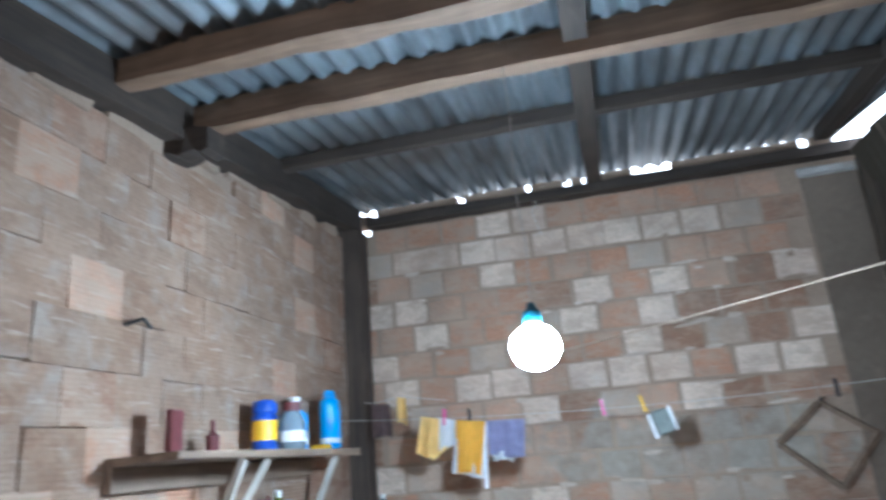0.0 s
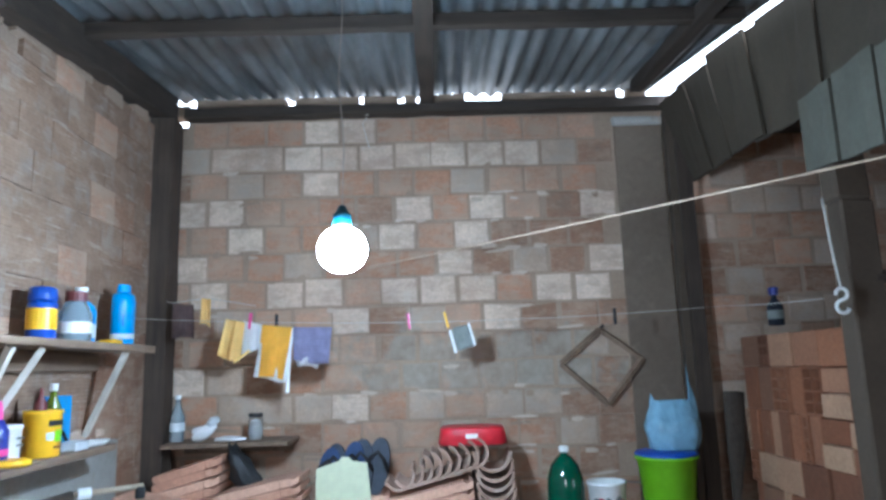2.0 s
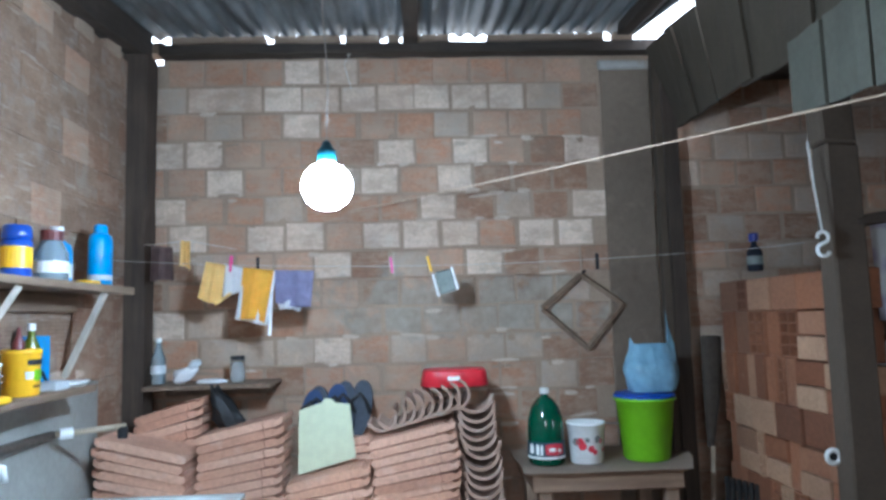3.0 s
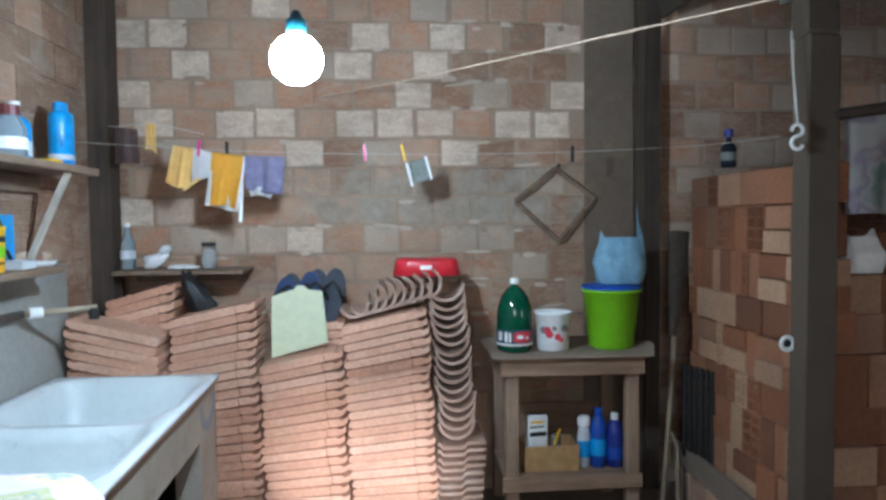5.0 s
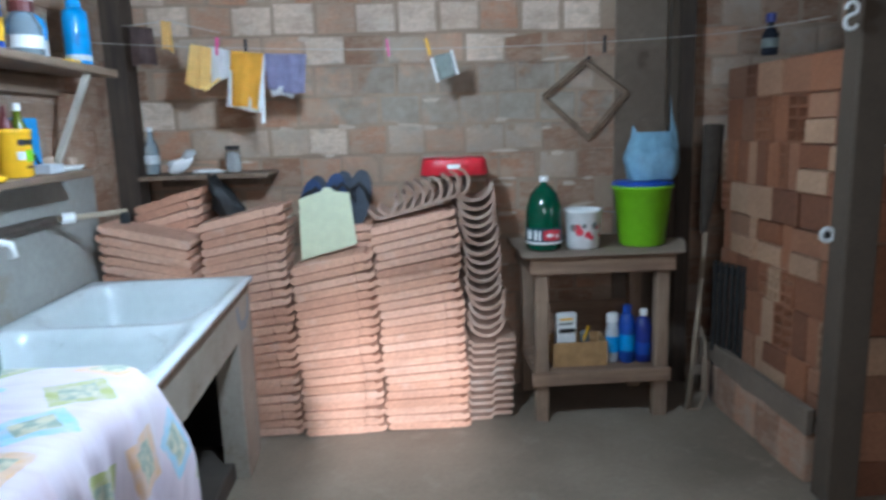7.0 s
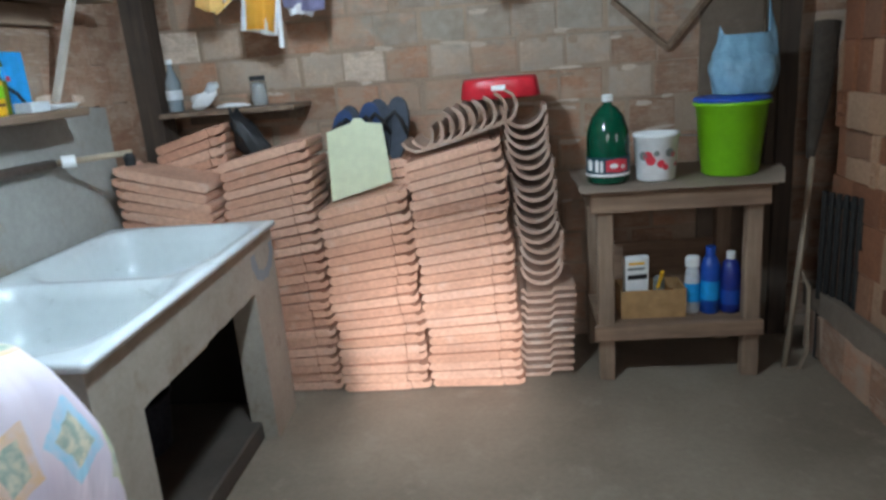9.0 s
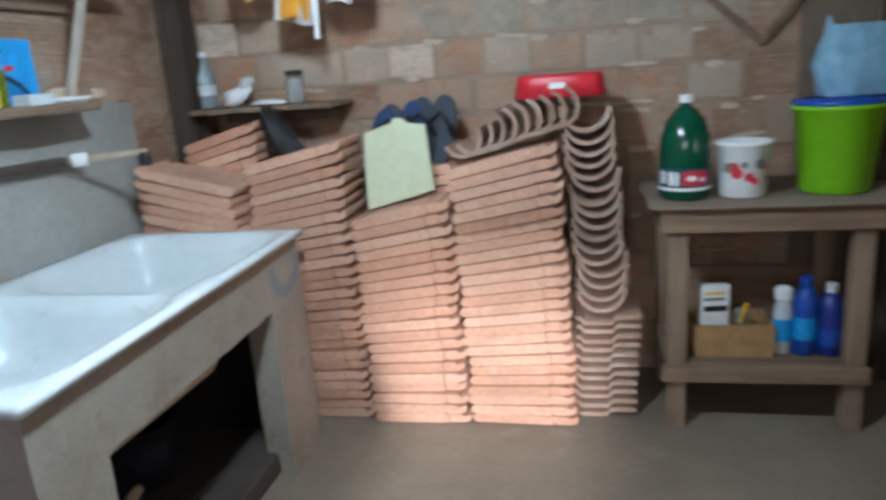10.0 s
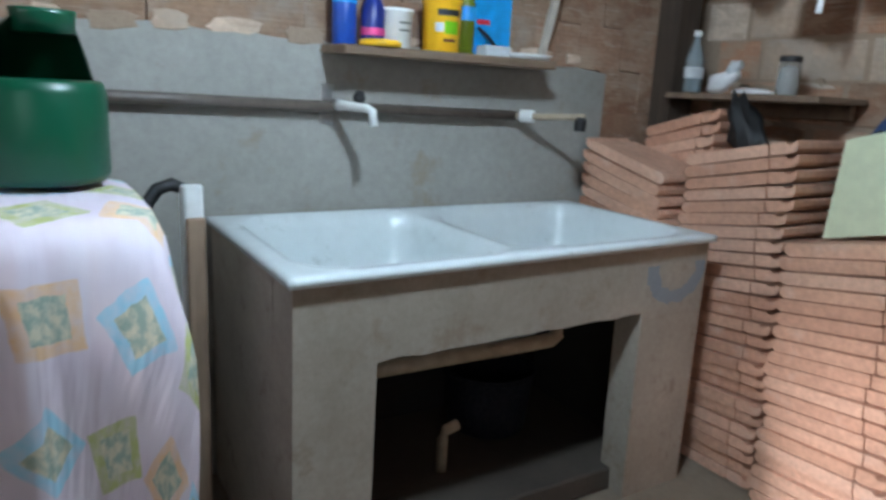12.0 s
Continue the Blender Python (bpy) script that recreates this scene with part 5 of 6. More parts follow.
# ---- lower shelf ----
L = 1.2735
bottle("purple_bottle", (0.045, -1.490, L), [(0.03, 0), (0.034, 0.006), (0.034, 0.10), (0.02, 0.13), (0.015, 0.135)], M_DARKBLUE, [(0.016, 0.135), (0.014, 0.19)], M_PINK, "dark blue bottle with a pink label and cap", bands=((0.03, 0.05, 0.0348, M_PINK),))
bottle("navy_spray_can", (0.03, -1.570, L), [(0.032, 0), (0.034, 0.004), (0.034, 0.17), (0.025, 0.185)], M_BLUE, [(0.028, 0.185), (0.028, 0.225)], M_BLACK, "blue aerosol can with a black cap", bands=((0.11, 0.155, 0.0348, M_SKY),))
wt = thing("white_pot", (0.015, -1.405, L), "white plastic pot with faint print", "pot")
part("body", lathe([(0.042, 0), (0.045, 0.004), (0.05, 0.1), (0.053, 0.102), (0.053, 0.112), (0.04, 0.114)], 24), M_WHITE, wt, smooth=True)
part("print_band", box(0.0475, 0.0505, -0.01, 0.025, 0.07, 0.076), M_SPONGE, wt)
part("print_band", box(0.047, 0.0495, -0.01, 0.025, 0.05, 0.055), M_SPONGE, wt)
yp = thing("yellow_pail", (0.06, -1.275, L), "yellow plastic pail with dark lettering bars", "pail")
part("body", lathe([(0.050, 0), (0.054, 0.005), (0.0575, 0.135), (0.060, 0.137), (0.060, 0.15), (0.050, 0.15), (0.045, 0.02)], 28), M_YELLOW, yp, smooth=True)
for z0, z1, a0, a1, m in ((0.10, 0.118, -0.75, 0.55, M_BLACK), (0.05, 0.085, -0.35, 0.45, M_LIME), (0.055, 0.08, -0.85, -0.4, M_BAGW), (0.028, 0.036, -0.4, 0.3, M_MAROON)):
    bm = bmesh.new()
    vs = [[bm.verts.new(((0.0552 + z * 0.027) * math.cos(a0 + (a1 - a0) * k / 8), (0.0552 + z * 0.027) * math.sin(a0 + (a1 - a0) * k / 8), z)) for z in (z0, z1)] for k in range(9)]
    for u, v in zip(vs, vs[1:]):
        bm.faces.new((u[0], v[0], v[1], u[1]))
    part("label_print", bm, m, yp)
bottle("dropper_bottle", (0.058, -1.29, L + 0.022), [(0.018, 0), (0.02, 0.13), (0.02, 0.15), (0.008, 0.17), (0.005, 0.20)], M_MAROON, None, None, "brown dropper bottle standing in the pail")
bottle("oil_bottle", (0.035, -1.175, L), [(0.025, 0), (0.028, 0.005), (0.028, 0.15), (0.012, 0.19), (0.011, 0.21)], plain("olive_oil", (0.12, 0.15, 0.01), 0.2), [(0.013, 0.21), (0.013, 0.235)], M_WHITE, "slim olive-green bottle with a white cap", bands=((0.10, 0.14, 0.0286, M_SKY),))
panel = thing("blue_box", (-0.005, -1.060, L), "flat blue printed box leaning on the wall", "box")
part("box_body", box(-0.022, 0.0, -0.085, 0.085, 0, 0.19, 0.003), M_SKY, panel)
part("print_band", box(0.0015, 0.003, -0.05, 0.0, 0.10, 0.115), M_RED, panel)
part("handle", tube([(0.01, -0.05, 0.09), (0.03, -0.02, 0.06), (0.02, 0.03, 0.02)], 0.006, 6), M_BLACK, panel)
solid("small_box", box(-0.03, 0.03, -0.045, 0.045, 0, 0.032, 0.003), M_BAGW, (0.075, -1.095, L), "small white and grey box on the shelf edge", "box")
solid("soap_dish", lathe([(0.05, 0), (0.06, 0.008), (0.07, 0.018), (0.06, 0.016), (0.02, 0.008)], 20, 0.8, 1.25), M_WHITE, (0.06, -0.945, L), "shallow white soap dish", "dish", smooth=True)
solid("yellow_saucer", lathe([(0.058, 0), (0.06, 0.004), (0.06, 0.014), (0.05, 0.018)], 24), M_YELLOW, (0.085, -1.485, L), "yellow plastic saucer on the shelf edge", "saucer", smooth=True)
solid("wall_nail", tube([(LEFT, -1.95, 2.02), (LEFT + 0.05, -1.93, 2.035), (LEFT + 0.055, -1.90, 2.01)], 0.006, 6), M_BLACK, label="bent black nail in the brick wall", category="nail")
solid("brush_tool", box(-0.012, 0.012, -0.03, 0.03, 0.0, 0.12, 0.004), M_MAROON, (0.06, -1.85, U), "small dark brown box on the upper shelf", "box")


# ---- laundry on the line ----
def hung(name, mat, pts_top, pts_bot, label, y=-0.40, seed=1, kind_="cloth", thick=0.004):
    """A cloth hung over the line, between a top edge and a bottom edge given as x and z."""
    rnd = random.Random(seed)
    bm = bmesh.new()
    nx, nz = 14, 10
    ph = rnd.uniform(0, 6)
    g = []
    for i in range(nx + 1):
        u = i / nx
        row = []
        for j in range(nz + 1):
            v = j / nz
            x = (pts_top[0][0] * (1 - u) + pts_top[1][0] * u) * (1 - v) + (pts_bot[0][0] * (1 - u) + pts_bot[1][0] * u) * v
            z = (pts_top[0][1] * (1 - u) + pts_top[1][1] * u) * (1 - v) + (pts_bot[0][1] * (1 - u) + pts_bot[1][1] * u) * v
            row.append(bm.verts.new((x, y + (0.010 * math.sin(u * 9 + ph) + 0.004 * math.sin(u * 21 + ph)) * (0.3 + v) - 0.004, z - 0.006 * math.sin(u * 5 + ph) * v)))
        g.append(row)
    for i in range(nx):
        for j in range(nz):
            bm.faces.new((g[i][j], g[i + 1][j], g[i + 1][j + 1], g[i][j + 1]))
    bmesh.ops.solidify(bm, geom=bm.faces[:], thickness=thick)
    return solid(name, bm, mat, label=label, category=kind_, group="laundry on the line", smooth=True)


hung("yellow_rag", M_YELLOWC, ((0.386, 1.775), (0.474, 1.757)), ((0.350, 1.605), (0.45, 1.575)), "mustard yellow cleaning cloth hung on the line", seed=2)
hung("white_rag", M_WHITEC, ((0.462, 1.765), (0.56, 1.742)), ((0.455, 1.60), (0.56, 1.635)), "white cloth hung on the line", seed=3, y=-0.392)
hung("orange_rag", M_ORANGEC, ((0.556, 1.742), (0.698, 1.726)), ((0.528, 1.515), (0.655, 1.487)), "bright orange cleaning cloth hung on the line", seed=4, y=-0.41)
hung("white_rag", M_WHITEC, ((0.556, 1.741), (0.708, 1.725)), ((0.518, 1.50), (0.662, 1.48)), "white cloth behind the orange one", seed=5, y=-0.395)
hung("purple_rag", M_PURPLEC, ((0.70, 1.728), (0.878, 1.722)), ((0.705, 1.57), (0.86, 1.555)), "dull purple cloth hung on the line", seed=6)
hung("white_rag", M_WHITEC, ((0.70, 1.60), (0.83, 1.575)), ((0.715, 1.55), (0.81, 1.535)), "white frayed hem under the purple cloth", seed=7, y=-0.39)
solid("hanging_string", tube([(0.69, -0.40, 1.72), (0.68, -0.402, 1.55), (0.672, -0.402, 1.43)], [0.005, 0.007, 0.010], 6), M_WHITEC, label="white cloth string hanging below the line", category="string")
solid("tie_string", tube([(0.43, -0.415, 1.575), (0.50, -0.415, 1.625)], 0.006, 6), M_YELLOWC, label="yellow tie on the hung cloth", category="string")
hung("brown_rag", M_BROWNC, ((0.12, 1.86), (0.22, 1.85)), ((0.11, 1.70), (0.23, 1.69)), "brown cloth hung by the corner post", seed=8, y=-0.36)
hung("yellow_rag", M_YELLOWC, ((0.255, 1.88), (0.30, 1.875)), ((0.25, 1.76), (0.305, 1.745)), "small yellow rag hung by the corner", seed=9, y=-0.36)
solid("rag_string", tube([(-0.04, -0.12, 1.90), (0.12, -0.357, 1.862), (0.28, -0.357, 1.88), (0.42, -0.02, 1.87)], 0.002, 5), M_CORD, label="thin string holding small rags in the corner", category="string")


def peg(x, z, mat, tilt, label):
    p = thing("clothes_peg", (x, -0.40, z), label, "clothes peg", "pegs on the line")
    part("leg", box(-0.006, 0.006, -0.010, -0.003, -0.04, 0.035, 0.002), mat, p)
    part("leg", box(-0.006, 0.006, 0.003, 0.010, -0.04, 0.035, 0.002), mat, p)
    p.rotation_euler = (0, radians(tilt), 0)
    return p


peg(0.498, 1.765, M_PINK, 4, "pink plastic clothes peg on the line")
peg(0.62, 1.755, M_BLACK, 0, "dark clothes peg on the line")
peg(1.235, 1.742, M_PINK, -6, "pink plastic clothes peg on the line")
peg(1.41, 1.742, M_YELLOW, -14, "yellow plastic clothes peg on the line")
peg(2.20, 1.735, M_BLACK, 0, "dark clothes peg on the line")
sp = thing("scouring_pad", (1.485, -0.405, 1.655), "grey scouring pad with white edges pegged to the line", "scouring pad")
part("pad", box(-0.04, 0.035, -0.01, 0.01, -0.05, 0.055, 0.006, 0.004), M_SPONGE, sp)
part("edge", box(-0.055, -0.043, -0.012, 0.012, -0.06, 0.05, 0.004), M_WHITEC, sp)
part("edge", box(0.038, 0.05, -0.012, 0.012, -0.05, 0.06, 0.004), M_WHITEC, sp)
sp.rotation_euler = (0, radians(-14), 0)

# wooden square hung on one corner
dia = thing("square_frame", (2.21, -0.03, 1.505), "thin brown wooden square hung by one corner", "frame")
cs = [(0.0, 0.185), (0.212, 0.03), (0.02, -0.195), (-0.21, 0.015)]
for k in range(4):
    (xa, za), (xb, zb) = cs[k], cs[(k + 1) % 4]
    part("bar", tube([(xa, 0, za), (xb, 0, zb)], 0.016, 4), M_SHELF, dia)
solid("frame_peg", tube([(2.225, 0.0, 1.70), (2.225, -0.05, 1.71)], 0.008, 6), M_BLACK, label="dark peg in the wall above the frame", category="peg")

# ---- broom, grille and plank at the brick stack ----
broom = thing("broom", (0, 0, 0), "old straw broom standing head up", "broom")
part("stick", tube([(2.62, -0.44, 0.0), (2.685, -0.37, 0.45), (2.735, -0.31, 0.85)], 0.012, 8), M_STICK, broom, smooth=True)
bm = tube([(2.735, -0.31, 0.84), (2.75, -0.29, 0.94), (2.765, -0.26, 1.08), (2.79, -0.22, 1.36)], [0.018, 0.03, 0.042, 0.05], 16)
for v in bm.verts:
    v.co.x += 0.008 * noise.noise(v.co * 40)
    v.co.y = -0.25 + (v.co.y + 0.25) * 0.6
part("bristles", bm, M_STRAW, broom, "dark worn straw head")
part("loop", tube([(2.625, -0.45, 0.0), (2.67, -0.46, 0.01), (2.705, -0.44, 0.08), (2.71, -0.41, 0.33), (2.69, -0.38, 0.4)], 0.008, 6), M_STICK, broom)
gr = thing("metal_grille", (2.755, -0.36, 0.0), "dark ribbed metal panel leaning by the broom", "grille", rz=-70)
for k in range(6):
    part("bar", box(0.0 + 0.035 * k, 0.022 + 0.035 * k, 0, 0.016, 0.27, 0.72, 0.003), M_GRILLE, gr)
part("rail", box(-0.01, 0.22, 0.017, 0.028, 0.66, 0.695, 0.003), M_GRILLE, gr)
part("rail", box(-0.01, 0.22, 0.017, 0.028, 0.0, 0.30, 0.003), M_GRILLE, gr)
solid("plank", rough_bar(0.95, 0.03, 0.10, "y", 0.005, 12, 41), M_PILLAR, (2.768, -1.17, 0.20), "grey dusty plank along the brick stack", "plank")
foot = thing("brick_row", (2.772, -1.16, 0.0), "low row of broken brick at the stack foot", "bricks")
for k in range(5):
    part("brick", box(0.0, 0.055, 0.187 * k, 0.187 * k + 0.182, 0, 0.197, 0.006, 0.006), M_DARKENED if k % 2 else M_BRICK, foot)
spray = bottle("spray_bottle", (2.93, -0.45, 1.664), [(0.03, 0), (0.035, 0.006), (0.035, 0.09), (0.012, 0.125), (0.012, 0.14)], M_NIGHT, [(0.02, 0.14), (0.022, 0.175), (0.012, 0.18)], M_DARKBLUE, "navy spray bottle on the brick stack", bands=((0.03, 0.07, 0.0358, M_SPONGE),))

# ---- annex clutter ----
solid("white_bag", plastic_bag(0.075, 0.185, ((0.4, 0.03, 0.4), (2.8, 0.02, 0.4)), 8.2), M_WHITE, (3.035, -1.22, 1.229), "white plastic bag on the brick stack", "bag", smooth=True)


def printed(name, base, a, b):
    m, nt, bs = material(name)
    f = noise_fac(nt, place_of(nt), 9, 2, 0.4)
    col = ramp(nt, f, [(0.42, base), (0.5, a), (0.56, base), (0.66, b)])
    nt.links.new(col, bs.inputs["Base Color"])
    bs.inputs["Roughness"].default_value = 0.6
    return m


M_PRINT1 = printed("printed_sheet_pale", (0.5, 0.49, 0.47), (0.36, 0.30, 0.38), (0.22, 0.32, 0.30))
M_PRINT2 = printed("printed_sheet_teal", (0.06, 0.36, 0.42), (0.45, 0.6, 0.65), (0.04, 0.30, 0.18))
for nm, mt, tp, bt, lab in (("printed_cloth", M_PRINT1, ((2.90, 1.775), (3.205, 1.80)), ((2.91, 1.44), (3.20, 1.43)), "pale printed cloth hung in the annex"), ("printed_cloth", M_PRINT2, ((3.21, 1.80), (3.55, 1.83)), ((3.215, 1.43), (3.55, 1.42)), "teal printed cloth hung in the annex")):
    hung(nm, mt, tp, bt, lab, y=-1.31, seed=12)
solid("annex_pole", tube([(2.85, -1.31, 1.775), (3.4, -1.31, 1.85), (4.7, -1.31, 1.99)], 0.022, 8), M_DARKX, label="dark slanting pole in the annex", category="pole")

# ---- folded board beside the covered table ----
fb = thing("folded_board", (0.30, -2.03, 0.0), "folded white board with a black hose behind the table", "board")
part("panel", box(-0.02, 0.02, -0.035, 0.012, 0, 0.93, 0.006, 0.004), M_WHITE, fb)
part("edge_strip", box(0.022, 0.04, -0.03, 0.01, 0, 0.86, 0.003), M_TABLEZ, fb, "tan wooden edge")
part("hose", tube([(-0.045, -0.105, 0.4), (-0.045, -0.108, 0.82), (-0.045, -0.10, 0.88), (-0.045, -0.075, 0.915), (-0.045, -0.045, 0.925), (-0.045, -0.01, 0.91), (-0.045, 0.0, 0.85)], 0.016, 8), M_BLACK, fb, "black rubber hose", smooth=True)
tub_ = thing("dark_tub", (0.15, -1.08, 0.0755), "black plastic tub under the sink", "tub")
part("body", lathe([(0.12, 0), (0.13, 0.01), (0.15, 0.2), (0.142, 0.2), (0.12, 0.02)], 28), M_NIGHT, tub_, smooth=True)
part("rim", tube([(0.151 * math.cos(a), 0.151 * math.sin(a), 0.204) for a in np.linspace(0, 2 * math.pi, 29)[:-1]], 0.007, 6, True), M_NIGHT, tub_, smooth=True)


# ---- bricks of the walls, and the stacks of loose hollow bricks ----
def brick_mesh(w, h, d, seed, bev=0.006):
    """A brick seen on its long face, slightly out of true; its face looks along -y."""
    rnd = random.Random(seed)
    bm = bmesh.new()
    def ring(y, inset):
        pts = []
        for sx, sz in ((-1, -1), (1, -1), (1, 1), (-1, 1)):
            pts.append(bm.verts.new((sx * (w / 2 - inset) + rnd.uniform(-0.003, 0.003), y + rnd.uniform(-0.0012, 0.0012), sz * (h / 2 - inset) + rnd.uniform(-0.003, 0.003))))
        return pts
    a, b, c = ring(-d, bev), ring(-d + bev * 0.7, 0.0), ring(0.004, 0.0)
    bm.faces.new(a)
    for r0, r1 in ((a, b), (b, c)):
        for k in range(4):
            bm.faces.new((r0[k], r0[(k + 1) % 4], r1[(k + 1) % 4], r1[k]))
    return bm


def brick_set(mat, w=0.188, h=0.138, d=0.0042, n=5):
    return [finish("brick", brick_mesh(w, h, d, 100 + k), mat) for k in range(n)]


B_ORANGE, B_PALE, B_GREY, B_DARKENED = brick_set(M_BRICK), brick_set(M_PALE), brick_set(M_GREY), brick_set(M_DARKENED)
PZ, Z0 = 0.1485, 2.74
# first centre and pitch of each course, and the centres of its pale bricks
COURSE = {0: (0.055, 0.2005), 1: (0.155, 0.201), 2: (0.045, 0.2015), 3: (0.155, 0.2025), 4: (0.055, 0.2025), 5: (0.16, 0.204), 6: (0.11, 0.2005), 9: (0.125, 0.197)}
LIGHT = {-1: (0.77, 0.96), 0: (0.25, 0.47, 0.66, 0.87, 1.06, 1.25, 1.46, 1.66, 1.86), 1: (0.76,), 2: (0.05, 0.24, 1.25, 1.66, 2.25), 3: (0.35, 1.17, 1.61), 4: (0.05, 1.48, 2.27),
         5: (0.16, 0.56, 0.78, 1.20, 1.40, 1.60, 2.0, 2.2), 6: (0.92, 1.71), 8: (0.05,), 9: (0.91,)}
DULL = {0: (0.06, 2.06), 1: (0.35, 1.56), 3: (0.96,), 4: (0.66, 1.9), 6: (0.3, 1.3), 8: (0.25,), 9: (0.33, 0.52, 0.72, 1.36, 1.70, 1.88), 10: (0.75, 1.5, 2.1), 11: (0.95,)}
rnd = random.Random(77)
for r in range(-1, 19):
    first, pitch = COURSE.get(r, (0.155 if r % 2 else 0.06, 0.2015))
    zc = Z0 - PZ * r - 0.07
    for c in range(-1, 23):
        xc = first + pitch * c
        if xc < LEFT - 0.02 or xc > 4.6 or (2.355 < xc < 2.68) or (r < 0 and xc < 0.1):
            continue
        if xc > 4.0 and r > 9:
            continue
        far = xc > 2.6
        pale = any(abs(xc - q) < 0.085 for q in LIGHT.get(r, ())) or (far and rnd.random() < 0.3)
        dull = any(abs(xc - q) < 0.085 for q in DULL.get(r, ())) or (7 <= r <= 8 and 0.95 < xc < 2.35 and rnd.random() < 0.15)
        # more deep-toned bricks rightwards and on top: bulb falloff put into the colour
        darkened = rnd.random() < (0.8 if far else 0.75 if xc > 1.95 else 0.3 if xc > 1.6 or r < 1 else 0.1)
        ms = (B_GREY if far else B_PALE) if pale else B_GREY if dull else B_DARKENED if darkened else B_ORANGE
        ob = new("brick", ms[rnd.randrange(5)])
        ob.parent = wall_north
        ob.matrix_basis = Matrix.Translation((xc + rnd.uniform(-0.007, 0.007), 0.006, zc + rnd.uniform(-0.005, 0.005))) @ Matrix.Rotation(rnd.uniform(-0.02, 0.02), 4, "Y") @ Matrix.Diagonal((rnd.uniform(0.94, 1.03), 1, rnd.uniform(0.93, 1.02), 1))

# side wall, above the plaster; most joints are pointed flush, some stand open as dark slots
B_SIDE = [finish("brick", brick_mesh(w, 0.1515, 0.0215, 300 + k, 0.002), m) for k, (w, m) in enumerate(((0.2055, M_SIDE), (0.205, M_SIDE), (0.205, M_SIDE), (0.2055, M_SIDE), (0.2035, M_SIDE), (0.199, M_DARKENED), (0.204, M_BRICK), (0.205, M_DARKENED)))]
for r in range(-8, 11):
    zc = 1.345 + 0.152 * r
    for c in range(0, 23):
        y = -0.12 - (0.1 if r % 2 else 0.0) - 0.205 * c
        if y < -4.6 or zc > roof_z(y) - 0.17 or (r < 0 and y < -0.6):
            continue
        # deep-toned bricks low down near the corner
        ob = new("brick", B_SIDE[7] if y > -0.72 and zc < 1.75 else B_SIDE[rnd.randrange(7)])
        ob.parent = wall_west
        ob.matrix_basis = Matrix.Translation((LEFT - 0.022, y + rnd.uniform(-0.005, 0.005), zc + rnd.uniform(-0.003, 0.003))) @ Matrix.Rotation(radians(90) , 4, "Z") @ Matrix.Rotation(rnd.uniform(-0.01, 0.01), 4, "Y")
def chip_mesh(w, h, d, seed):
    """A broken chip with a ragged outline; its face looks along -y."""
    rnd = random.Random(seed)
    bm = bmesh.new()
    front, back = [], []
    for k in range(11):
        a = 2 * math.pi * k / 11
        q = rnd.uniform(0.72, 1.08) / max(abs(math.cos(a)), abs(math.sin(a))) ** 0.6
        x, z = 0.5 * w * q * math.cos(a), 0.5 * h * q * math.sin(a)
        front.append(bm.verts.new((x * 0.93, -d + rnd.uniform(-0.002, 0.002), z * 0.9)))
        back.append(bm.verts.new((x, 0.004, z)))
    bm.faces.new(front)
    for k in range(11):
        bm.faces.new((front[k], front[(k + 1) % 11], back[(k + 1) % 11], back[k]))
    return bm


# broken chips and mortar lumps bedded along the ragged top of the plaster
CHIPS = [finish("brick_chip", chip_mesh(w, h, 0.007, 400 + k), m) for k, (w, h, m) in enumerate(((0.16, 0.045, M_PALE), (0.10, 0.055, M_GREY), (0.19, 0.04, M_PALE), (0.13, 0.05, M_MORTAR), (0.08, 0.04, M_PALE)))]
y = -0.62
while y > -3.6:
    k = rnd.randrange(5)
    w = (0.16, 0.10, 0.19, 0.13, 0.08)[k]
    ob = new("brick_chip", CHIPS[k])
    ob.parent = wall_west
    ob.matrix_basis = Matrix.Translation((LEFT, y - w / 2, 1.296 + rnd.uniform(-0.008, 0.008))) @ Matrix.Rotation(radians(90), 4, "Z") @ Matrix.Rotation(rnd.uniform(-0.05, 0.05), 4, "Y")
    y -= w + rnd.uniform(0.0, 0.07)


# mortar squeezed out and smeared over the joints of the back wall
M_SQUEEZE = rough_stuff("mortar_pale", (0.42, 0.32, 0.245), (0.62, 0.50, 0.40), 9, 0.95, 0.6)
SMEARS = [finish("mortar_smear", chip_mesh(w, h, 0.0062, 500 + k), M_SQUEEZE if k % 3 else M_MORTAR) for k, (w, h) in enumerate(((0.13, 0.02), (0.08, 0.03), (0.17, 0.018), (0.05, 0.04), (0.10, 0.025), (0.06, 0.018)))]
rnd = random.Random(91)
for k in range(110):
    r = rnd.choice((0, 1, 2, 3, 4, 5, 6, 8, 9, 9, 10, 10, 11, 11, 12, 13, 14))
    x = rnd.uniform(0.12, 2.3) if k % 3 else rnd.uniform(1.6, 1.95)
    ob = new("mortar_smear", SMEARS[rnd.randrange(6)])
    ob.parent = wall_north
    ob.matrix_basis = Matrix.Translation((x, 0.006, Z0 - PZ * r - 0.07 + rnd.choice((0.074, -0.074, 0.05)) + rnd.uniform(-0.012, 0.012))) @ Matrix.Rotation(rnd.uniform(-0.12, 0.12), 4, "Y")


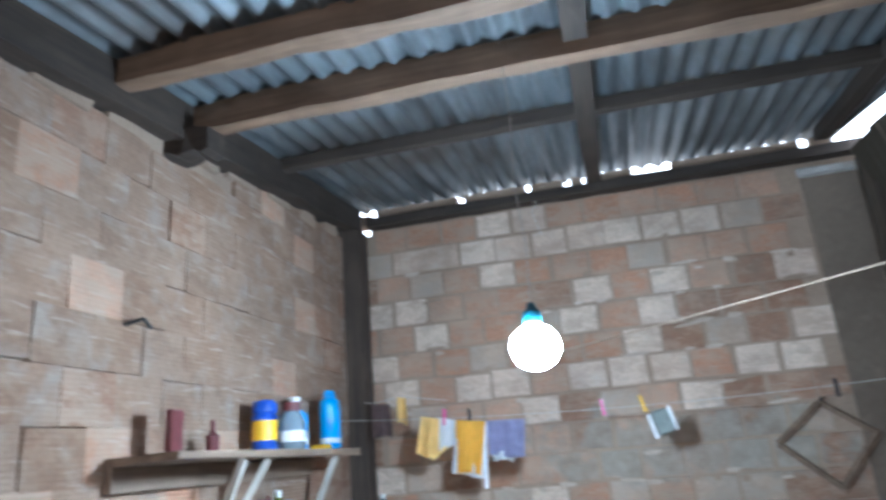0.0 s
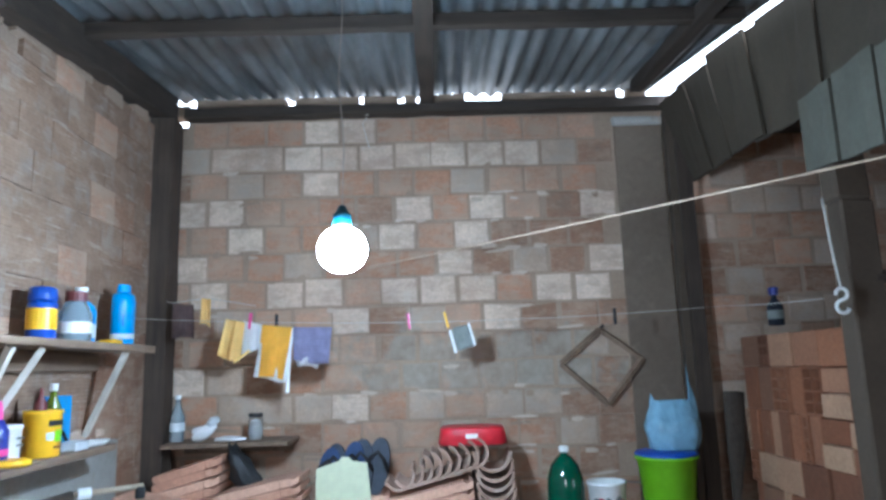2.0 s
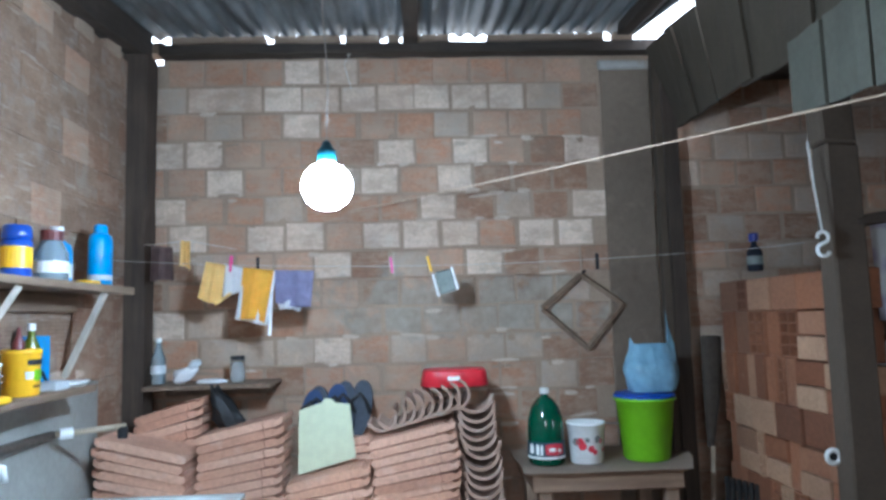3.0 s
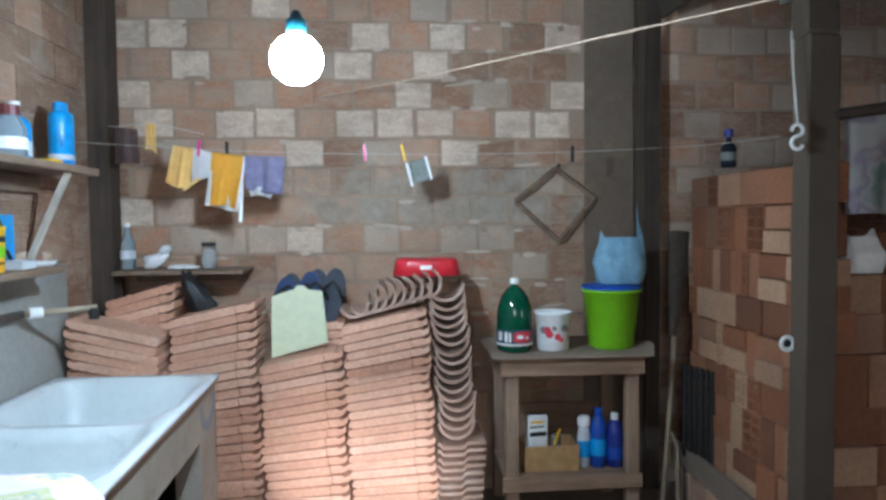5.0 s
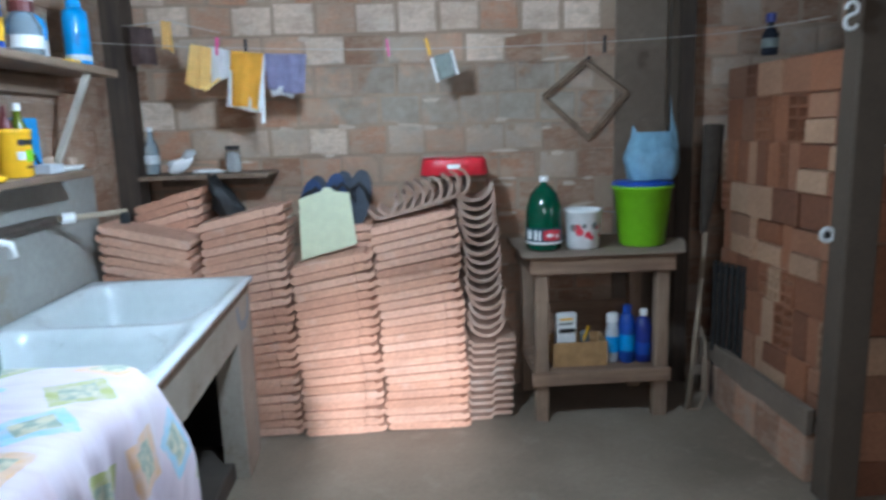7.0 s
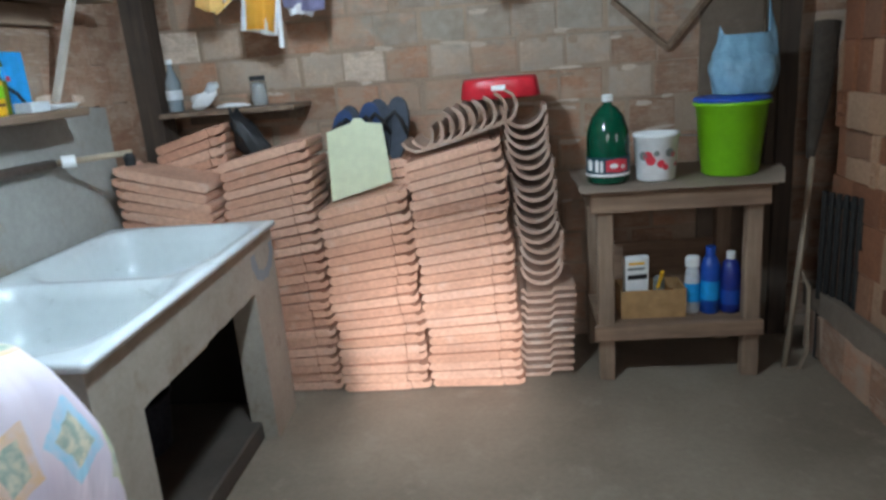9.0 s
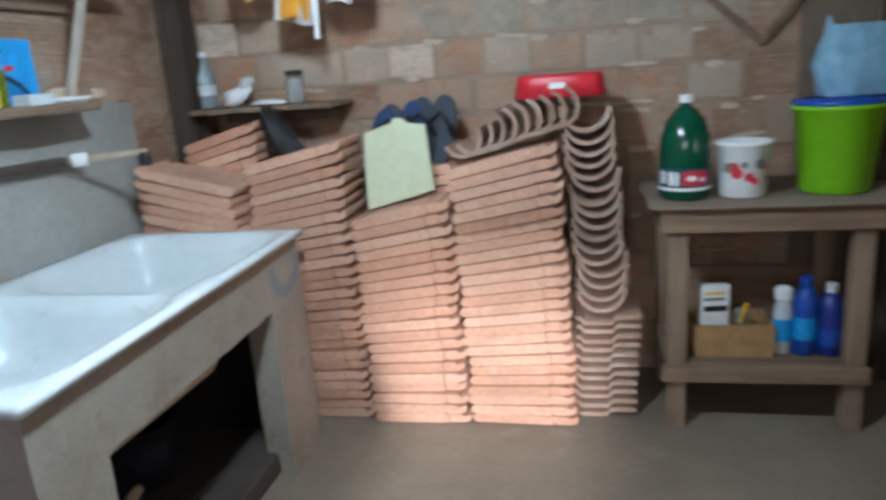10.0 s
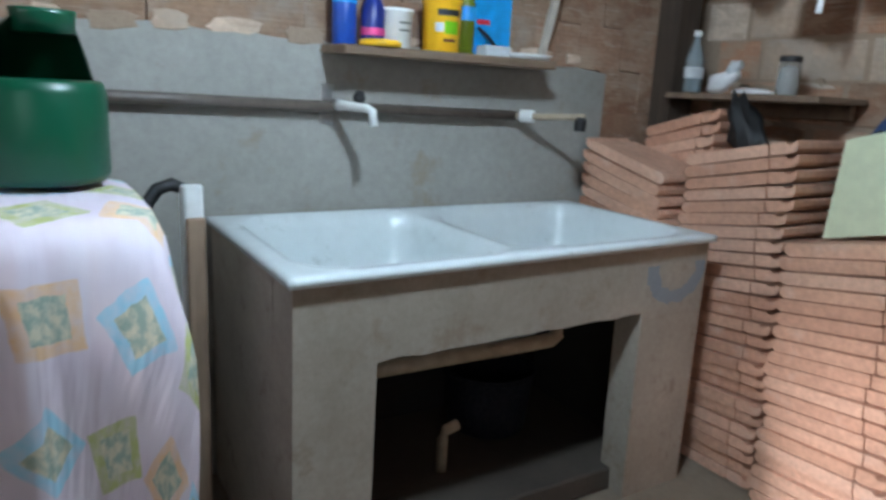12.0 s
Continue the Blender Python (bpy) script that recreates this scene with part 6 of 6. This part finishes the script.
def hollow_brick(w, h, d, cols, rows_):
    """A loose hollow brick; its open end, with cells, looks along -y."""
    bm = bmesh.new()
    xs = [-w / 2]
    gx, gz = 0.009, 0.009
    cw, ch = (w - gx * (cols + 1)) / cols, (h - gz * (rows_ + 1)) / rows_
    for k in range(cols):
        xs += [-w / 2 + gx + k * (cw + gx), -w / 2 + gx + k * (cw + gx) + cw]
    xs.append(w / 2)
    zs = [0.0]
    for k in range(rows_):
        zs += [gz + k * (ch + gz), gz + k * (ch + gz) + ch]
    zs.append(h)
    V = {}
    def vert(i, j, y):
        key = (i, j, y)
        if key not in V:
            V[key] = bm.verts.new((xs[i], y, zs[j]))
        return V[key]
    for i in range(len(xs) - 1):
        for j in range(len(zs) - 1):
            cell = i % 2 == 1 and j % 2 == 1
            if not cell:
                bm.faces.new((vert(i, j, 0), vert(i + 1, j, 0), vert(i + 1, j + 1, 0), vert(i, j + 1, 0)))
            else:
                q = ((i, j), (i + 1, j), (i + 1, j + 1), (i, j + 1))
                for k in range(4):
                    a, b = q[k], q[(k + 1) % 4]
                    bm.faces.new((vert(*a, 0), vert(*b, 0), vert(*b, d * 0.9), vert(*a, d * 0.9)))
                bm.faces.new([vert(*a, d * 0.9) for a in q])
    i1, j1 = len(xs) - 1, len(zs) - 1
    c = [bm.verts.new((x, yy, z)) for yy in (0.0, d) for x, z in ((xs[0], 0), (xs[-1], 0), (xs[-1], h), (xs[0], h))]
    for k in range(4):
        bm.faces.new((c[k], c[(k + 1) % 4], c[4 + (k + 1) % 4], c[4 + k]))
    bm.faces.new(c[4:])
    return bm


def loose_brick(w, h, d, seed):
    return add_box(bmesh.new(), -w / 2, w / 2, 0, d, 0, h, 0.004, 0.002)


SIZES = ((0.19, 0.14), (0.14, 0.19), (0.09, 0.19), (0.19, 0.09))
LOOSE = {s_: [finish("brick", loose_brick(*s_, 0.13, 5), M_FRESH) for _ in range(2)] for s_ in SIZES}
OPEN = {(0.045, 0.19): finish("brick", hollow_brick(0.045, 0.19, 0.13, 1, 4), M_FRESH), (0.09, 0.14): finish("brick", hollow_brick(0.09, 0.14, 0.13, 2, 3), M_FRESH), (0.14, 0.19): finish("brick", hollow_brick(0.14, 0.19, 0.13, 2, 4), M_FRESH)}


def brick_stack(name, at, rz, length, courses, seed, label, open_odds=0.12):
    """Dry-stacked loose bricks along the thing's own x axis, faces along -y."""
    rnd = random.Random(seed)
    st = thing(name, at, label, "bricks", "stacks of loose bricks", rz=rz)
    z = 0.0
    for h in courses:
        tall = h > 0.15
        x = rnd.uniform(-0.03, 0.0)
        while x < length:
            if tall and rnd.random() < 0.3:
                w = 0.19
                for k in range(2):
                    ob = new("brick", LOOSE[(0.19, 0.09)][k])
                    ob.parent = st
                    ob.matrix_basis = Matrix.Translation((x + w / 2 + rnd.uniform(-0.004, 0.004), rnd.uniform(-0.008, 0.008), z + 0.095 * k)) @ Matrix.Rotation(rnd.uniform(-0.03, 0.03), 4, "Z")
                x += w + rnd.uniform(0.0006, 0.0025)
                continue
            if tall and rnd.random() < open_odds:
                w, me = 0.045, OPEN[(0.045, 0.19)]
            elif tall:
                w = rnd.choice((0.09, 0.14, 0.09, 0.14))
                me = OPEN[(0.14, 0.19)] if w == 0.14 and rnd.random() < open_odds * 2 else LOOSE[(w, 0.19)][rnd.randrange(2)]
            else:
                w = 0.19
                me = LOOSE[(0.19, 0.14)][rnd.randrange(2)]
                if rnd.random() < open_odds * 1.6:
                    w, me = 0.09, OPEN[(0.09, 0.14)]
            ob = new("brick", me)
            ob.parent = st
            ob.matrix_basis = Matrix.Translation((x + w / 2, rnd.uniform(-0.010, 0.010), z)) @ Matrix.Rotation(rnd.uniform(-0.03, 0.03), 4, "Z")
            x += w + rnd.uniform(0.0006, 0.0025)
        z += h + 0.001
    return st, z


kerb = solid("low_kerb", box(2.835, 3.0, -1.18, -0.30, 0, 0.15), M_MORTAR, label="low brick kerb with a rough cement top under the bricks", category="kerb", kind="structure")
bm = box(2.815, 3.02, -1.18, -0.30, 0.15, 0.243, 0.012, 0.006)
part("cement_top", bm, M_PILLAR, kerb, "rough grey cement")
for k in range(5):
    ob = new("brick", (B_PALE if k % 2 else B_ORANGE)[k])
    ob.parent = kerb
    ob.matrix_basis = Matrix.Translation((2.835, -0.39 - 0.195 * k, 0.074)) @ Matrix.Rotation(radians(-90), 4, "Z")
brick_stack("brick_stack", (2.83, -0.28, 0.244), -90, 0.86, (0.19, 0.19, 0.14, 0.19, 0.14, 0.19, 0.19, 0.14), 51, "dry stack of fresh hollow clay bricks by the post", 0.17)
brick_stack("brick_stack", (2.90, -1.28, 0.0), 0, 1.25, (0.14, 0.19, 0.14, 0.14, 0.14, 0.19, 0.14, 0.14), 52, "dry stack of fresh clay bricks behind the post", 0.06)
brick_stack("brick_stack", (3.10, -1.12, 0.0), 0, 1.15, (0.19, 0.14, 0.19, 0.14, 0.19, 0.14, 0.19, 0.19), 53, "rear stack of fresh clay bricks in the annex", 0.05)
